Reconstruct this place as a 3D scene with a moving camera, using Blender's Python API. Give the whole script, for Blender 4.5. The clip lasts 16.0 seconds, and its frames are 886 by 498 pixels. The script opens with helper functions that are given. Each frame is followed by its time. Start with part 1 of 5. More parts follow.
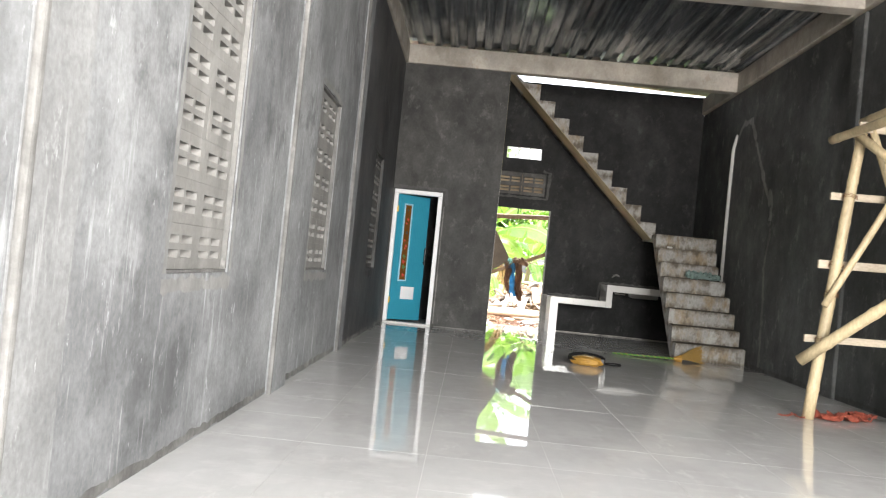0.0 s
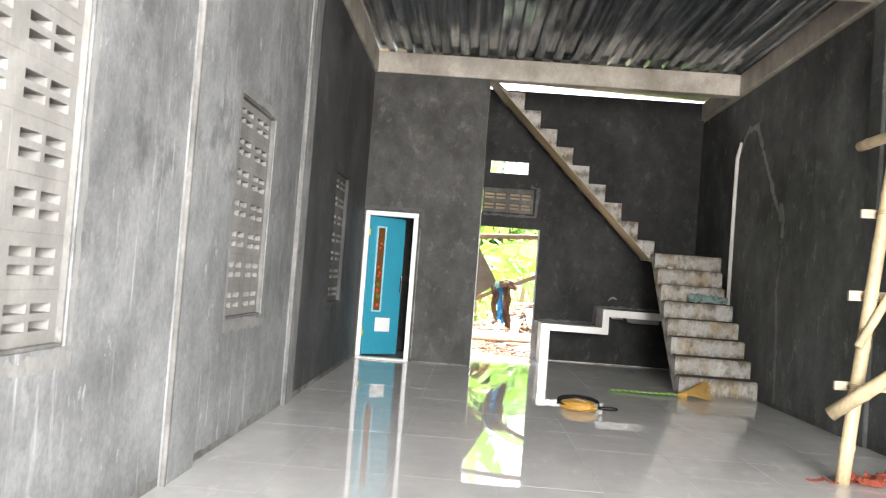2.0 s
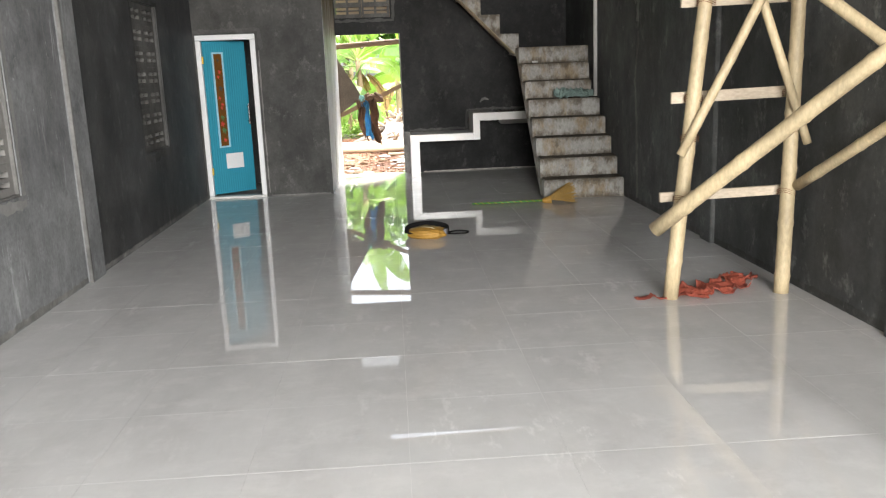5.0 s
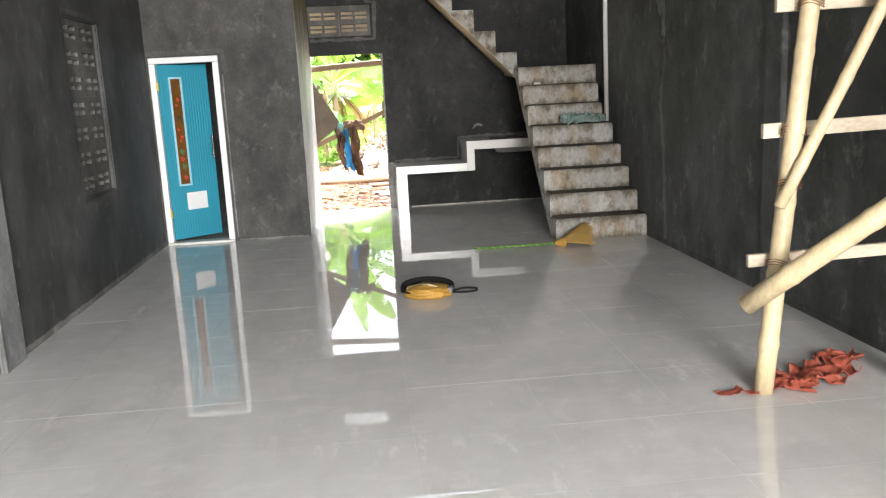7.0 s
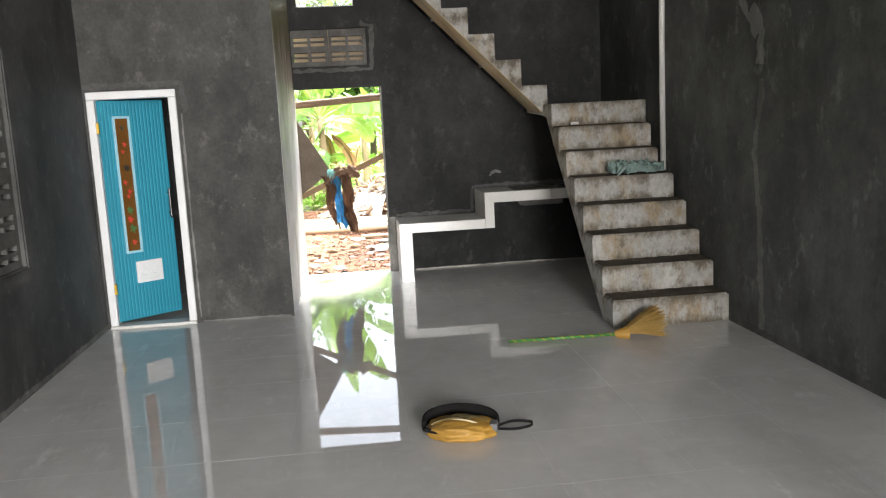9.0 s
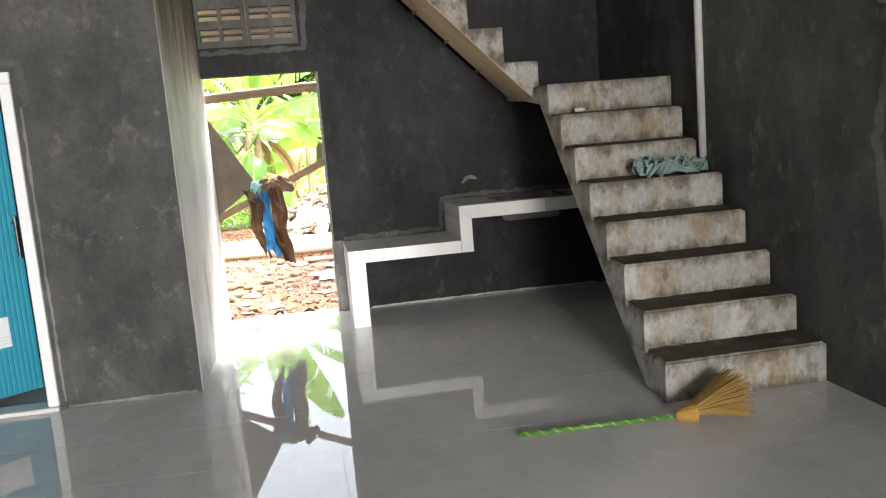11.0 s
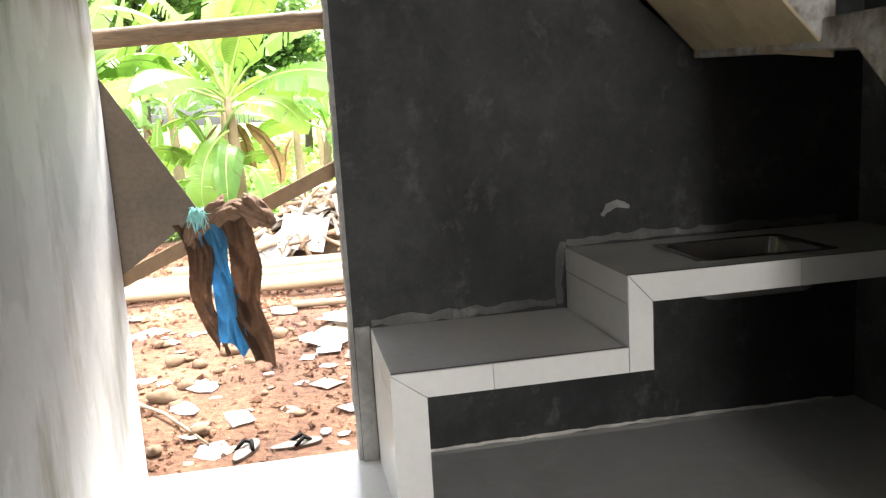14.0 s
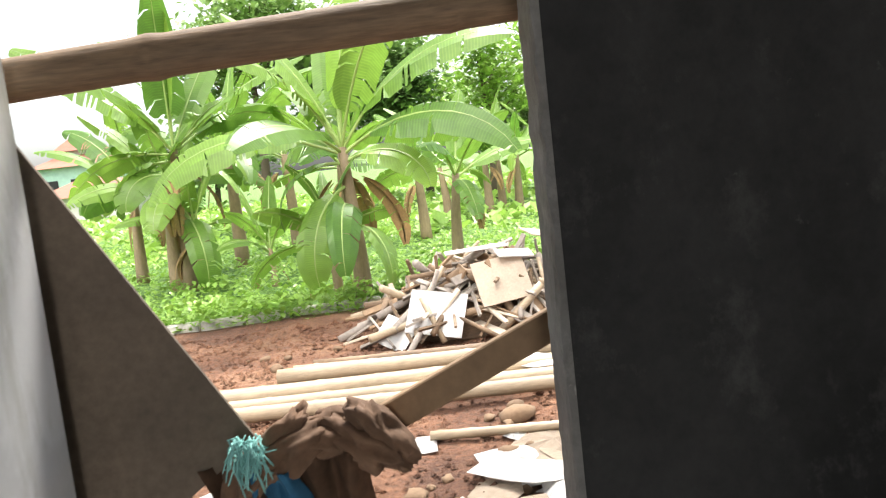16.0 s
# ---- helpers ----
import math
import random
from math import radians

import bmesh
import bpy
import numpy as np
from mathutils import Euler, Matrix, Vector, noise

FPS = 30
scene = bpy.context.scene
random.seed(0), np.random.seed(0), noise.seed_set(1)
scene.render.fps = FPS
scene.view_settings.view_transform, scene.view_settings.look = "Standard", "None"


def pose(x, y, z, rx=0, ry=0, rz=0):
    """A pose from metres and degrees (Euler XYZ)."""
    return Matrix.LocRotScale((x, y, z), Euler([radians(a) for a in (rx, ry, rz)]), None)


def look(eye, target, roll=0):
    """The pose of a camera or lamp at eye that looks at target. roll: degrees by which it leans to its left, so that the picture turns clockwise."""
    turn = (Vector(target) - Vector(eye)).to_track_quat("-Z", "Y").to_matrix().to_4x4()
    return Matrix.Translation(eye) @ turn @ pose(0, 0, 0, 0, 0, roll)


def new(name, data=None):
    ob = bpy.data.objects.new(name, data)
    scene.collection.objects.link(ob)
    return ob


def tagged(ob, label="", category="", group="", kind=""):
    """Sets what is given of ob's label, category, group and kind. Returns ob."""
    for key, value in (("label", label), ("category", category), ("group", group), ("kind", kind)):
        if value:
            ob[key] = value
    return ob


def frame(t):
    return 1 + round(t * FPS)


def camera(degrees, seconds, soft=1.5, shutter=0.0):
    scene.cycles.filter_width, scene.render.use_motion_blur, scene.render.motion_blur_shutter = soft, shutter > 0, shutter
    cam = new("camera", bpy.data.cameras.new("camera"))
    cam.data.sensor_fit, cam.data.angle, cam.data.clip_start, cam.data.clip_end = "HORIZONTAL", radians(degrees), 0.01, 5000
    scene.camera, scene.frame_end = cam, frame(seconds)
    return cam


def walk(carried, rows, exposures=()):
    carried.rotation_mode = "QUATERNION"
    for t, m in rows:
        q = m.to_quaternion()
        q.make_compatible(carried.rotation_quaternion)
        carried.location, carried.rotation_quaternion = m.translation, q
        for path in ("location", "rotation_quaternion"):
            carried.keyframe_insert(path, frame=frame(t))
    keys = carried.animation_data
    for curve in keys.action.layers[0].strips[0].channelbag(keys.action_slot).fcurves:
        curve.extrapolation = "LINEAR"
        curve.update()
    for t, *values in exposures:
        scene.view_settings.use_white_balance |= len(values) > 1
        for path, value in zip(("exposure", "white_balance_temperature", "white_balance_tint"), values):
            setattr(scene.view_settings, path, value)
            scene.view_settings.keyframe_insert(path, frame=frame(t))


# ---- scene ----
cam = camera(56.6, 16.0, 1.2, 0.2)
PATH = [
    (0, (0.497, -0.435, 0.955), (0.429, 1.563, 0.99), 5.7),
    (0.5, (0.541, -0.089, 0.923), (0.403, 1.906, 0.913), 6.2),
    (1, (0.68, 0.128, 0.979), (0.492, 2.119, 0.976), 6.1),
    (1.5, (0.761, 0.323, 0.98), (0.603, 2.316, 0.996), 6.0),
    (2, (0.77, 0.703, 1.171), (0.696, 2.7, 1.239), 4.4),
    (2.5, (0.876, 0.757, 1.346), (0.875, 2.757, 1.351), 3.2),
    (3, (1.087, 0.752, 1.324), (1.134, 2.745, 1.167), 0.8),
    (3.5, (1.224, 0.745, 1.285), (1.219, 2.713, 0.93), -2.9),
    (4, (1.306, 0.843, 1.289), (1.324, 2.791, 0.84), -3.8),
    (4.5, (1.419, 1.133, 1.361), (1.507, 3.068, 0.862), -3.7),
    (5, (1.616, 1.354, 1.478), (1.724, 3.305, 1.054), -2.2),
    (7.5, (1.414, 3.135, 1.533), (1.591, 5.096, 1.18), -3.1),
    (8, (1.344, 3.622, 1.555), (1.452, 5.595, 1.248), -3.9),
    (8.5, (1.334, 4.16, 1.589), (1.519, 6.13, 1.296), -3.1),
    (9, (1.4, 4.636, 1.62), (1.611, 6.601, 1.314), -2.9),
    (11.5, (1.549, 7.283, 1.509), (1.888, 9.232, 1.215), -4.7),
    (12, (1.464, 7.897, 1.515), (1.798, 9.848, 1.233), -4.8),
    (12.5, (1.488, 8.478, 1.533), (1.84, 10.428, 1.26), -3.8),
    (13, (1.488, 9.069, 1.547), (1.826, 11.02, 1.268), -4.2),
    (13.5, (1.571, 9.615, 1.487), (2.021, 11.541, 1.189), -2.9),
    (14, (1.569, 10.219, 1.516), (1.925, 12.158, 1.178), -3.4),
    (14.5, (1.615, 10.723, 1.491), (1.937, 12.661, 1.115), -3.2),
    (15, (1.558, 11.274, 1.58), (1.683, 13.248, 1.283), -4.8),
    (15.5, (1.496, 11.795, 1.621), (1.552, 13.78, 1.389), -6.1),
    (16, (1.533, 12.287, 1.647), (1.611, 14.272, 1.417), -6.5),
]
walk(cam, [(t, look(eye, target, roll)) for t, eye, target, roll in PATH],
     exposures=[(0.0, 3.05, 6650, 10), (0.5, 2.95, 6650, 10), (1.0, 3.0, 6650, 10), (1.5, 3.25, 6650, 10), (2.2, 3.6, 6650, 10), (3.5, 3.3, 6650, 10), (4.5, 2.85, 6650, 10), (5.0, 2.92, 6650, 10), (7.5, 3.4, 6650, 10), (9.0, 3.15, 6650, 10), (11.5, 3.3, 6650, 10), (12.0, 3.15, 6650, 10), (14.0, 2.95, 6650, 10), (15.0, 2.55, 6650, 10), (15.5, 2.3, 6650, 10), (16.0, 1.78, 6650, 10)])



# ---- world and light ----
world = bpy.data.worlds.new("sky")
scene.world = world
world.use_nodes = True
wn = world.node_tree.nodes
sky = wn.new("ShaderNodeTexSky")
sky.sky_type = "NISHITA"
sky.sun_disc = False
sky.sun_elevation, sky.sun_rotation = radians(58), radians(200)
sky.air_density, sky.dust_density, sky.ozone_density = 1.0, 4.0, 1.0
wn["Background"].inputs["Strength"].default_value = 0.15
haze = wn.new("ShaderNodeHueSaturation")
haze.inputs["Saturation"].default_value = 0.35
world.node_tree.links.new(sky.outputs[0], haze.inputs["Color"])
world.node_tree.links.new(haze.outputs["Color"], wn["Background"].inputs["Color"])

sun_data = bpy.data.lights.new("sun", "SUN")
sun_data.energy, sun_data.angle, sun_data.color = 3.2, radians(18), (1.0, 0.97, 0.92)
sun = new("sun", sun_data)
sun.matrix_world = look((0, 0, 0), (-0.18, -0.5, -0.85))


def window_light(name, eye, target, width, height, energy, spread=180):
    data = bpy.data.lights.new(name, "AREA")
    data.shape, data.size, data.size_y, data.energy = "RECTANGLE", width, height, energy
    ob = new(name, data)
    data.spread = radians(spread)
    ob.matrix_world = look(eye, target)
    return ob


# daylight through the open shop front behind the walk's start
window_light("front_opening_daylight", (2.7, -2.85, 2.1), (0.3, 5.5, 1.2), 3.0, 3.2, 105, 130)


# ---- materials ----
def material(name, rough=0.6, metal=0.0):
    m = bpy.data.materials.new(name)
    m.use_nodes = True
    b = m.node_tree.nodes["Principled BSDF"]
    b.inputs["Roughness"].default_value, b.inputs["Metallic"].default_value = rough, metal
    return m, m.node_tree.nodes, m.node_tree.links, b


def noise_at(n, l, scale, detail=4.0, stretch=(1, 1, 1), rough=0.6):
    geo = n.new("ShaderNodeNewGeometry")
    mp = n.new("ShaderNodeMapping")
    mp.inputs["Scale"].default_value = stretch
    t = n.new("ShaderNodeTexNoise")
    t.inputs["Scale"].default_value, t.inputs["Detail"].default_value, t.inputs["Roughness"].default_value = scale, detail, rough
    l.new(geo.outputs["Position"], mp.inputs["Vector"])
    l.new(mp.outputs["Vector"], t.inputs["Vector"])
    return t.outputs["Fac"]


def ramp(n, l, fac, stops):
    r = n.new("ShaderNodeValToRGB")
    while len(r.color_ramp.elements) < len(stops):
        r.color_ramp.elements.new(0.5)
    for e, (at, c) in zip(r.color_ramp.elements, stops):
        e.position = at
        e.color = (*c, 1) if len(c) == 3 else (c[0], c[0], c[0], 1)
    l.new(fac, r.inputs["Fac"])
    return r.outputs["Color"]


def mix(n, l, fac, a, b, kind="MIX"):
    m = n.new("ShaderNodeMix")
    m.data_type, m.blend_type = "RGBA", kind
    for sock, v in ((m.inputs["Factor"], fac), (m.inputs["A"], a), (m.inputs["B"], b)):
        if isinstance(v, (int, float)):
            sock.default_value = v
        elif isinstance(v, tuple):
            sock.default_value = (*v, 1)
        else:
            l.new(v, sock)
    return m.outputs["Result"]


def bump(n, l, b, height, strength, dist=0.01):
    p = n.new("ShaderNodeBump")
    p.inputs["Strength"].default_value, p.inputs["Distance"].default_value = strength, dist
    l.new(height, p.inputs["Height"])
    l.new(p.outputs["Normal"], b.inputs["Normal"])


def cement(name, dark, light, chalk, rough=0.75, chalk_amount=0.5, gloss=0.3, rough_look=1.0):
    """Trowelled cement render: clouds, vertical runs, chalky scuffs and fine pits."""
    m, n, l, b = material(name, rough)
    clouds = noise_at(n, l, 1.5, 8, (1, 1, 0.85), 0.62)
    runs = noise_at(n, l, 3.4, 8, (1, 1, 0.85), 0.64)
    fine = noise_at(n, l, 34, 6, (1, 1, 0.95), 0.7)
    base = ramp(n, l, clouds, [(0.3, dark), (0.7, light)])
    base = mix(n, l, 0.5 * rough_look, base, ramp(n, l, runs, [(0.36, (0.55,)), (0.64, (1.35,))]), "MULTIPLY")
    base = mix(n, l, 0.35 * rough_look, base, ramp(n, l, fine, [(0.32, (0.55,)), (0.68, (1.35,))]), "MULTIPLY")
    patch = noise_at(n, l, 0.55, 5, (1, 1, 0.8), 0.7)
    base = mix(n, l, 0.7 * rough_look, base, ramp(n, l, patch, [(0.38, (0.6,)), (0.62, (1.4,))]), "MULTIPLY")
    scuff = noise_at(n, l, 5.5, 8, (1, 1, 0.75), 0.75)
    base = mix(n, l, ramp(n, l, scuff, [(0.56, (0.0,)), (0.66, (chalk_amount * 0.7,))]), base, chalk)
    spots = noise_at(n, l, 17, 6, (1, 1, 0.75), 0.72)
    base = mix(n, l, ramp(n, l, spots, [(0.67, (0.0,)), (0.72, (chalk_amount * 0.8,))]), base, tuple(min(1, c * 1.3) for c in chalk))
    drips = noise_at(n, l, 12, 6, (1, 1, 0.28), 0.7)
    base = mix(n, l, ramp(n, l, drips, [(0.68, (0.0,)), (0.73, (chalk_amount * 0.6,))]), base, tuple(min(1, c * 1.25) for c in chalk))
    trowel = noise_at(n, l, 1.7, 9, (1, 1, 0.7), 0.62)
    base = mix(n, l, 0.55, base, ramp(n, l, trowel, [(0.40, (0.72,)), (0.44, (0.95,)), (0.50, (1.0,)), (0.535, (1.0,)), (0.55, (1.22,))]), "MULTIPLY")
    l.new(base, b.inputs["Base Color"])
    l.new(ramp(n, l, clouds, [(0.3, (rough - 0.12,)), (0.7, (rough + 0.1,))]), b.inputs["Roughness"])
    b.inputs["Specular IOR Level"].default_value = gloss
    bump(n, l, b, mix(n, l, 0.5, runs, fine), 0.15 + 0.45 * rough_look, 0.009)
    return m


def plain(name, colour, rough=0.5, metal=0.0, vary=0.25, scale=9.0, bumps=0.15, stretch=(1, 1, 1)):
    """One colour with two scales of wear."""
    m, n, l, b = material(name, rough, metal)
    big = noise_at(n, l, scale * 0.3, 4, stretch)
    small = noise_at(n, l, scale * 5, 4, stretch)
    c = mix(n, l, vary, colour, ramp(n, l, big, [(0.3, tuple(v * 0.45 for v in colour)), (0.7, tuple(min(1, v * 1.35) for v in colour))]))
    c = mix(n, l, vary, c, ramp(n, l, small, [(0.3, (0.6,)), (0.7, (1.2,))]), "MULTIPLY")
    l.new(c, b.inputs["Base Color"])
    if bumps:
        bump(n, l, b, small, bumps, 0.004)
    return m


GREY_WALL = cement("grey_cement_render", (0.046, 0.048, 0.047), (0.108, 0.111, 0.108), (0.28, 0.28, 0.27), 0.7, 0.6)


def chalk_wall(name, dark, light, white, wear=1.0):
    """Dry render: broad pale clouds, damp patches, lime runs and splashes, trowel arcs."""
    m, n, l, b = material(name, 0.8)
    broad = noise_at(n, l, 0.75, 6, (1, 1, 0.7), 0.6)
    mid = noise_at(n, l, 3.1, 9, (1, 1, 0.75), 0.7)
    fine = noise_at(n, l, 42, 6, (1, 1, 0.8), 0.72)
    c = ramp(n, l, broad, [(0.34, dark), (0.62, light)])
    c = mix(n, l, 0.75 * wear, c, ramp(n, l, mid, [(0.33, (0.6,)), (0.5, (1.0,)), (0.66, (1.38,))]), "MULTIPLY")
    c = mix(n, l, 0.5, c, ramp(n, l, fine, [(0.32, (0.65,)), (0.68, (1.3,))]), "MULTIPLY")
    damp = noise_at(n, l, 1.6, 8, (1, 1, 0.9), 0.7)
    c = mix(n, l, ramp(n, l, damp, [(0.36, (0.6 * wear,)), (0.45, (0.0,))]), c, tuple(v * 0.5 for v in dark))
    where = ramp(n, l, noise_at(n, l, 1.1, 4, (1, 1, 1), 0.6), [(0.42, (0.0,)), (0.58, (1.0,))])
    runs = ramp(n, l, noise_at(n, l, 16, 7, (1, 1, 0.085), 0.72), [(0.56, (0.0,)), (0.68, (0.75,))])
    c = mix(n, l, mix(n, l, 1.0, runs, where, "MULTIPLY"), c, white)
    splash = ramp(n, l, noise_at(n, l, 9, 8, (1, 1, 0.45), 0.78), [(0.60, (0.0,)), (0.68, (0.7,))])
    c = mix(n, l, splash, c, white)
    flecks = ramp(n, l, noise_at(n, l, 27, 5, (1, 1, 0.3), 0.7), [(0.68, (0.0,)), (0.72, (0.9,))])
    c = mix(n, l, flecks, c, tuple(min(0.8, v * 1.25) for v in white))
    l.new(c, b.inputs["Base Color"])
    b.inputs["Specular IOR Level"].default_value = 0.3
    bump(n, l, b, mix(n, l, 0.4, mid, fine), 0.4, 0.01)
    return m


DRY_WALL = chalk_wall("dry_chalky_cement_render", (0.14, 0.143, 0.145), (0.245, 0.249, 0.251), (0.46, 0.465, 0.47))
PALE_PILASTER = chalk_wall("pale_worn_pilaster_render", (0.15, 0.152, 0.152), (0.23, 0.231, 0.229), (0.40, 0.40, 0.395), 0.7)
# back wall's dark render, taken far darker to paint in the stairwell's shade
SHADE_DARK_WALL = cement("shade_darkened_cement_render", (0.015, 0.015, 0.015), (0.037, 0.037, 0.0365), (0.12, 0.12, 0.115), 0.75, 0.35, 0.2)
BAY_WALL = cement("darker_grey_cement_render", (0.034, 0.034, 0.034), (0.072, 0.072, 0.072), (0.2, 0.2, 0.197), 0.65, 0.5, 0.4)
BLOCK_WALL = cement("brown_grey_cement_render", (0.034, 0.034, 0.032), (0.08, 0.079, 0.074), (0.2, 0.195, 0.18), 0.75, 0.5, 0.3)
DULL_MORTAR = cement("dull_grey_mortar", (0.05, 0.05, 0.048), (0.11, 0.108, 0.103), (0.2, 0.195, 0.185), 0.9)
# same vent cement with shade put into its colour, for the dim panels
SHADED_BLOCK = cement("shaded_vent_block_cement", (0.075, 0.073, 0.068), (0.14, 0.136, 0.128), (0.2, 0.195, 0.185), 0.9)
MORTAR = cement("grey_mortar", (0.10, 0.098, 0.092), (0.21, 0.205, 0.195), (0.34, 0.33, 0.31), 0.9)
PALE_MORTAR = cement("pale_splashed_mortar", (0.19, 0.188, 0.18), (0.27, 0.267, 0.257), (0.42, 0.41, 0.39), 0.9, 0.6, 0.3, 0.6)
RAW_CEMENT = cement("raw_pale_cement", (0.33, 0.31, 0.28), (0.52, 0.50, 0.45), (0.62, 0.6, 0.55), 0.85)
BEAM_CEMENT = cement("formwork_concrete", (0.29, 0.26, 0.215), (0.46, 0.43, 0.38), (0.26, 0.18, 0.11), 0.85, 0.5, 0.3, 0.6)
SIDE_CEMENT = cement("pale_smooth_render", (0.58, 0.585, 0.59), (0.68, 0.685, 0.69), (0.72, 0.72, 0.71), 0.6, 0.1, 0.3, 0.15)


def algae(m):
    """Olive algae washed down from the top of the pale side wall."""
    n, l = m.node_tree.nodes, m.node_tree.links
    b = n["Principled BSDF"]
    under_coat = b.inputs["Base Color"].links[0].from_socket
    geo, sep, mr = n.new("ShaderNodeNewGeometry"), n.new("ShaderNodeSeparateXYZ"), n.new("ShaderNodeMapRange")
    l.new(geo.outputs["Position"], sep.inputs["Vector"])
    mr.inputs["From Min"].default_value, mr.inputs["From Max"].default_value = 1.75, 2.7
    l.new(sep.outputs["Z"], mr.inputs["Value"])
    wash = noise_at(n, l, 4.5, 6, (1, 1, 0.22), 0.65)
    add = n.new("ShaderNodeMath")
    add.operation = "MULTIPLY_ADD"
    add.inputs[1].default_value = 0.5
    l.new(mr.outputs["Result"], add.inputs[0])
    l.new(wash, add.inputs[2])
    f = ramp(n, l, add.outputs[0], [(0.52, (0.0,)), (0.85, (0.95,))])
    l.new(mix(n, l, f, under_coat, (0.17, 0.16, 0.07)), b.inputs["Base Color"])


algae(SIDE_CEMENT)
VENT_CEMENT = cement("vent_block_cement", (0.17, 0.165, 0.155), (0.25, 0.243, 0.228), (0.33, 0.32, 0.30), 0.9, 0.4, 0.3, 0.5)


def stair_concrete():
    m, n, l, b = material("stained_stair_concrete", 0.85)
    clouds = noise_at(n, l, 3.5, 7, (1, 1, 0.7), 0.7)
    base = ramp(n, l, clouds, [(0.3, (0.24, 0.232, 0.212)), (0.65, (0.42, 0.408, 0.38))])
    rust = noise_at(n, l, 3.2, 8, (1.6, 1, 0.55), 0.74)
    base = mix(n, l, ramp(n, l, rust, [(0.49, (0.0,)), (0.63, (0.75,))]), base, (0.25, 0.175, 0.085))
    fine = noise_at(n, l, 40, 5, (1, 1, 0.6), 0.7)
    base = mix(n, l, 0.5, base, ramp(n, l, fine, [(0.32, (0.6,)), (0.68, (1.25,))]), "MULTIPLY")
    grime = noise_at(n, l, 8.0, 8, (1, 1, 0.8), 0.74)
    base = mix(n, l, ramp(n, l, grime, [(0.54, (0.0,)), (0.66, (0.75,))]), base, (0.10, 0.08, 0.055))
    # mud splashed and swept up against each riser
    geo, sep, frac = n.new("ShaderNodeNewGeometry"), n.new("ShaderNodeSeparateXYZ"), n.new("ShaderNodeMath")
    l.new(geo.outputs["Position"], sep.inputs["Vector"])
    frac.operation = "PINGPONG"
    frac.inputs[1].default_value = 0.10825
    l.new(sep.outputs["Z"], frac.inputs[0])
    splash = noise_at(n, l, 6.0, 8, (1, 1, 0.5), 0.75)
    low = n.new("ShaderNodeMath")
    low.operation = "MULTIPLY_ADD"
    low.inputs[1].default_value = -2.4
    l.new(frac.outputs[0], low.inputs[0])
    l.new(splash, low.inputs[2])
    base = mix(n, l, ramp(n, l, low.outputs[0], [(0.36, (0.0,)), (0.52, (0.85,))]), base, (0.085, 0.065, 0.042))
    l.new(base, b.inputs["Base Color"])
    bump(n, l, b, mix(n, l, 0.5, fine, grime), 0.6, 0.012)
    return m


STAIR = stair_concrete()
SOFFIT = cement("tan_shuttered_soffit", (0.33, 0.265, 0.165), (0.47, 0.39, 0.26), (0.52, 0.47, 0.37), 0.85, 0.3, 0.3, 0.4)
TREAD_DIRT = cement("dusty_tread", (0.04, 0.033, 0.024), (0.11, 0.09, 0.065), (0.26, 0.235, 0.19), 0.95)


def tile_glaze():
    m, n, l, b = material("polished_floor_tile", 0.05)
    info = n.new("ShaderNodeObjectInfo")
    vein = noise_at(n, l, 2.6, 8, (1, 0.5, 1), 0.68)
    base = ramp(n, l, vein, [(0.3, (0.51, 0.50, 0.485)), (0.5, (0.57, 0.565, 0.55)), (0.72, (0.62, 0.615, 0.6))])
    base = mix(n, l, 0.06, base, ramp(n, l, info.outputs["Random"], [(0.0, (0.6,)), (1.0, (1.1,))]), "MULTIPLY")
    dust = noise_at(n, l, 4.2, 7, (1, 1.5, 1), 0.7)
    base = mix(n, l, ramp(n, l, dust, [(0.5, (0.0,)), (0.72, (0.6,))]), base, (0.68, 0.67, 0.65))
    marks = noise_at(n, l, 5.0, 9, (1.6, 0.55, 1), 0.74)
    where = ramp(n, l, noise_at(n, l, 0.7, 3), [(0.45, (0.0,)), (0.62, (1.0,))])
    smudge = mix(n, l, 1.0, ramp(n, l, marks, [(0.56, (0.0,)), (0.64, (0.8,))]), where, "MULTIPLY")
    base = mix(n, l, smudge, base, (0.74, 0.73, 0.71))
    l.new(base, b.inputs["Base Color"])
    l.new(ramp(n, l, dust, [(0.45, (0.008,)), (0.62, (0.025,)), (0.76, (0.14,))]), b.inputs["Roughness"])
    b.inputs["IOR"].default_value = 1.52
    return m


TILE = tile_glaze()
GROUT = plain("tile_joint_grout", (0.62, 0.61, 0.59), 0.6, 0, 0.4, 3)
COUNTER_TILE = plain("counter_tile_glaze", (0.55, 0.54, 0.515), 0.18, 0, 0.12, 6, 0.02)
WHITE_PAINT = plain("white_frame_plastic", (0.78, 0.78, 0.78), 0.4, 0, 0.1)
TURQUOISE = plain("turquoise_door_plastic", (0.028, 0.27, 0.375), 0.35, 0, 0.12, 5, 0.03)
PALE_BLUE = plain("pale_blue_trim", (0.35, 0.62, 0.72), 0.4, 0, 0.1)
BLACK = plain("black_metal", (0.015, 0.015, 0.016), 0.3, 0.4, 0.1)
STEEL = plain("brushed_steel", (0.72, 0.72, 0.71), 0.16, 1.0, 0.1, 20, 0.02)
BRASS = plain("yellow_hinge_metal", (0.75, 0.48, 0.08), 0.4, 0.5, 0.2)
AMBER = plain("amber_printed_glass", (0.15, 0.065, 0.015), 0.25, 0, 0.3, 14)
RED_PRINT = plain("red_print", (0.55, 0.05, 0.03), 0.3)
GREEN_PRINT = plain("green_print", (0.06, 0.17, 0.05), 0.3)
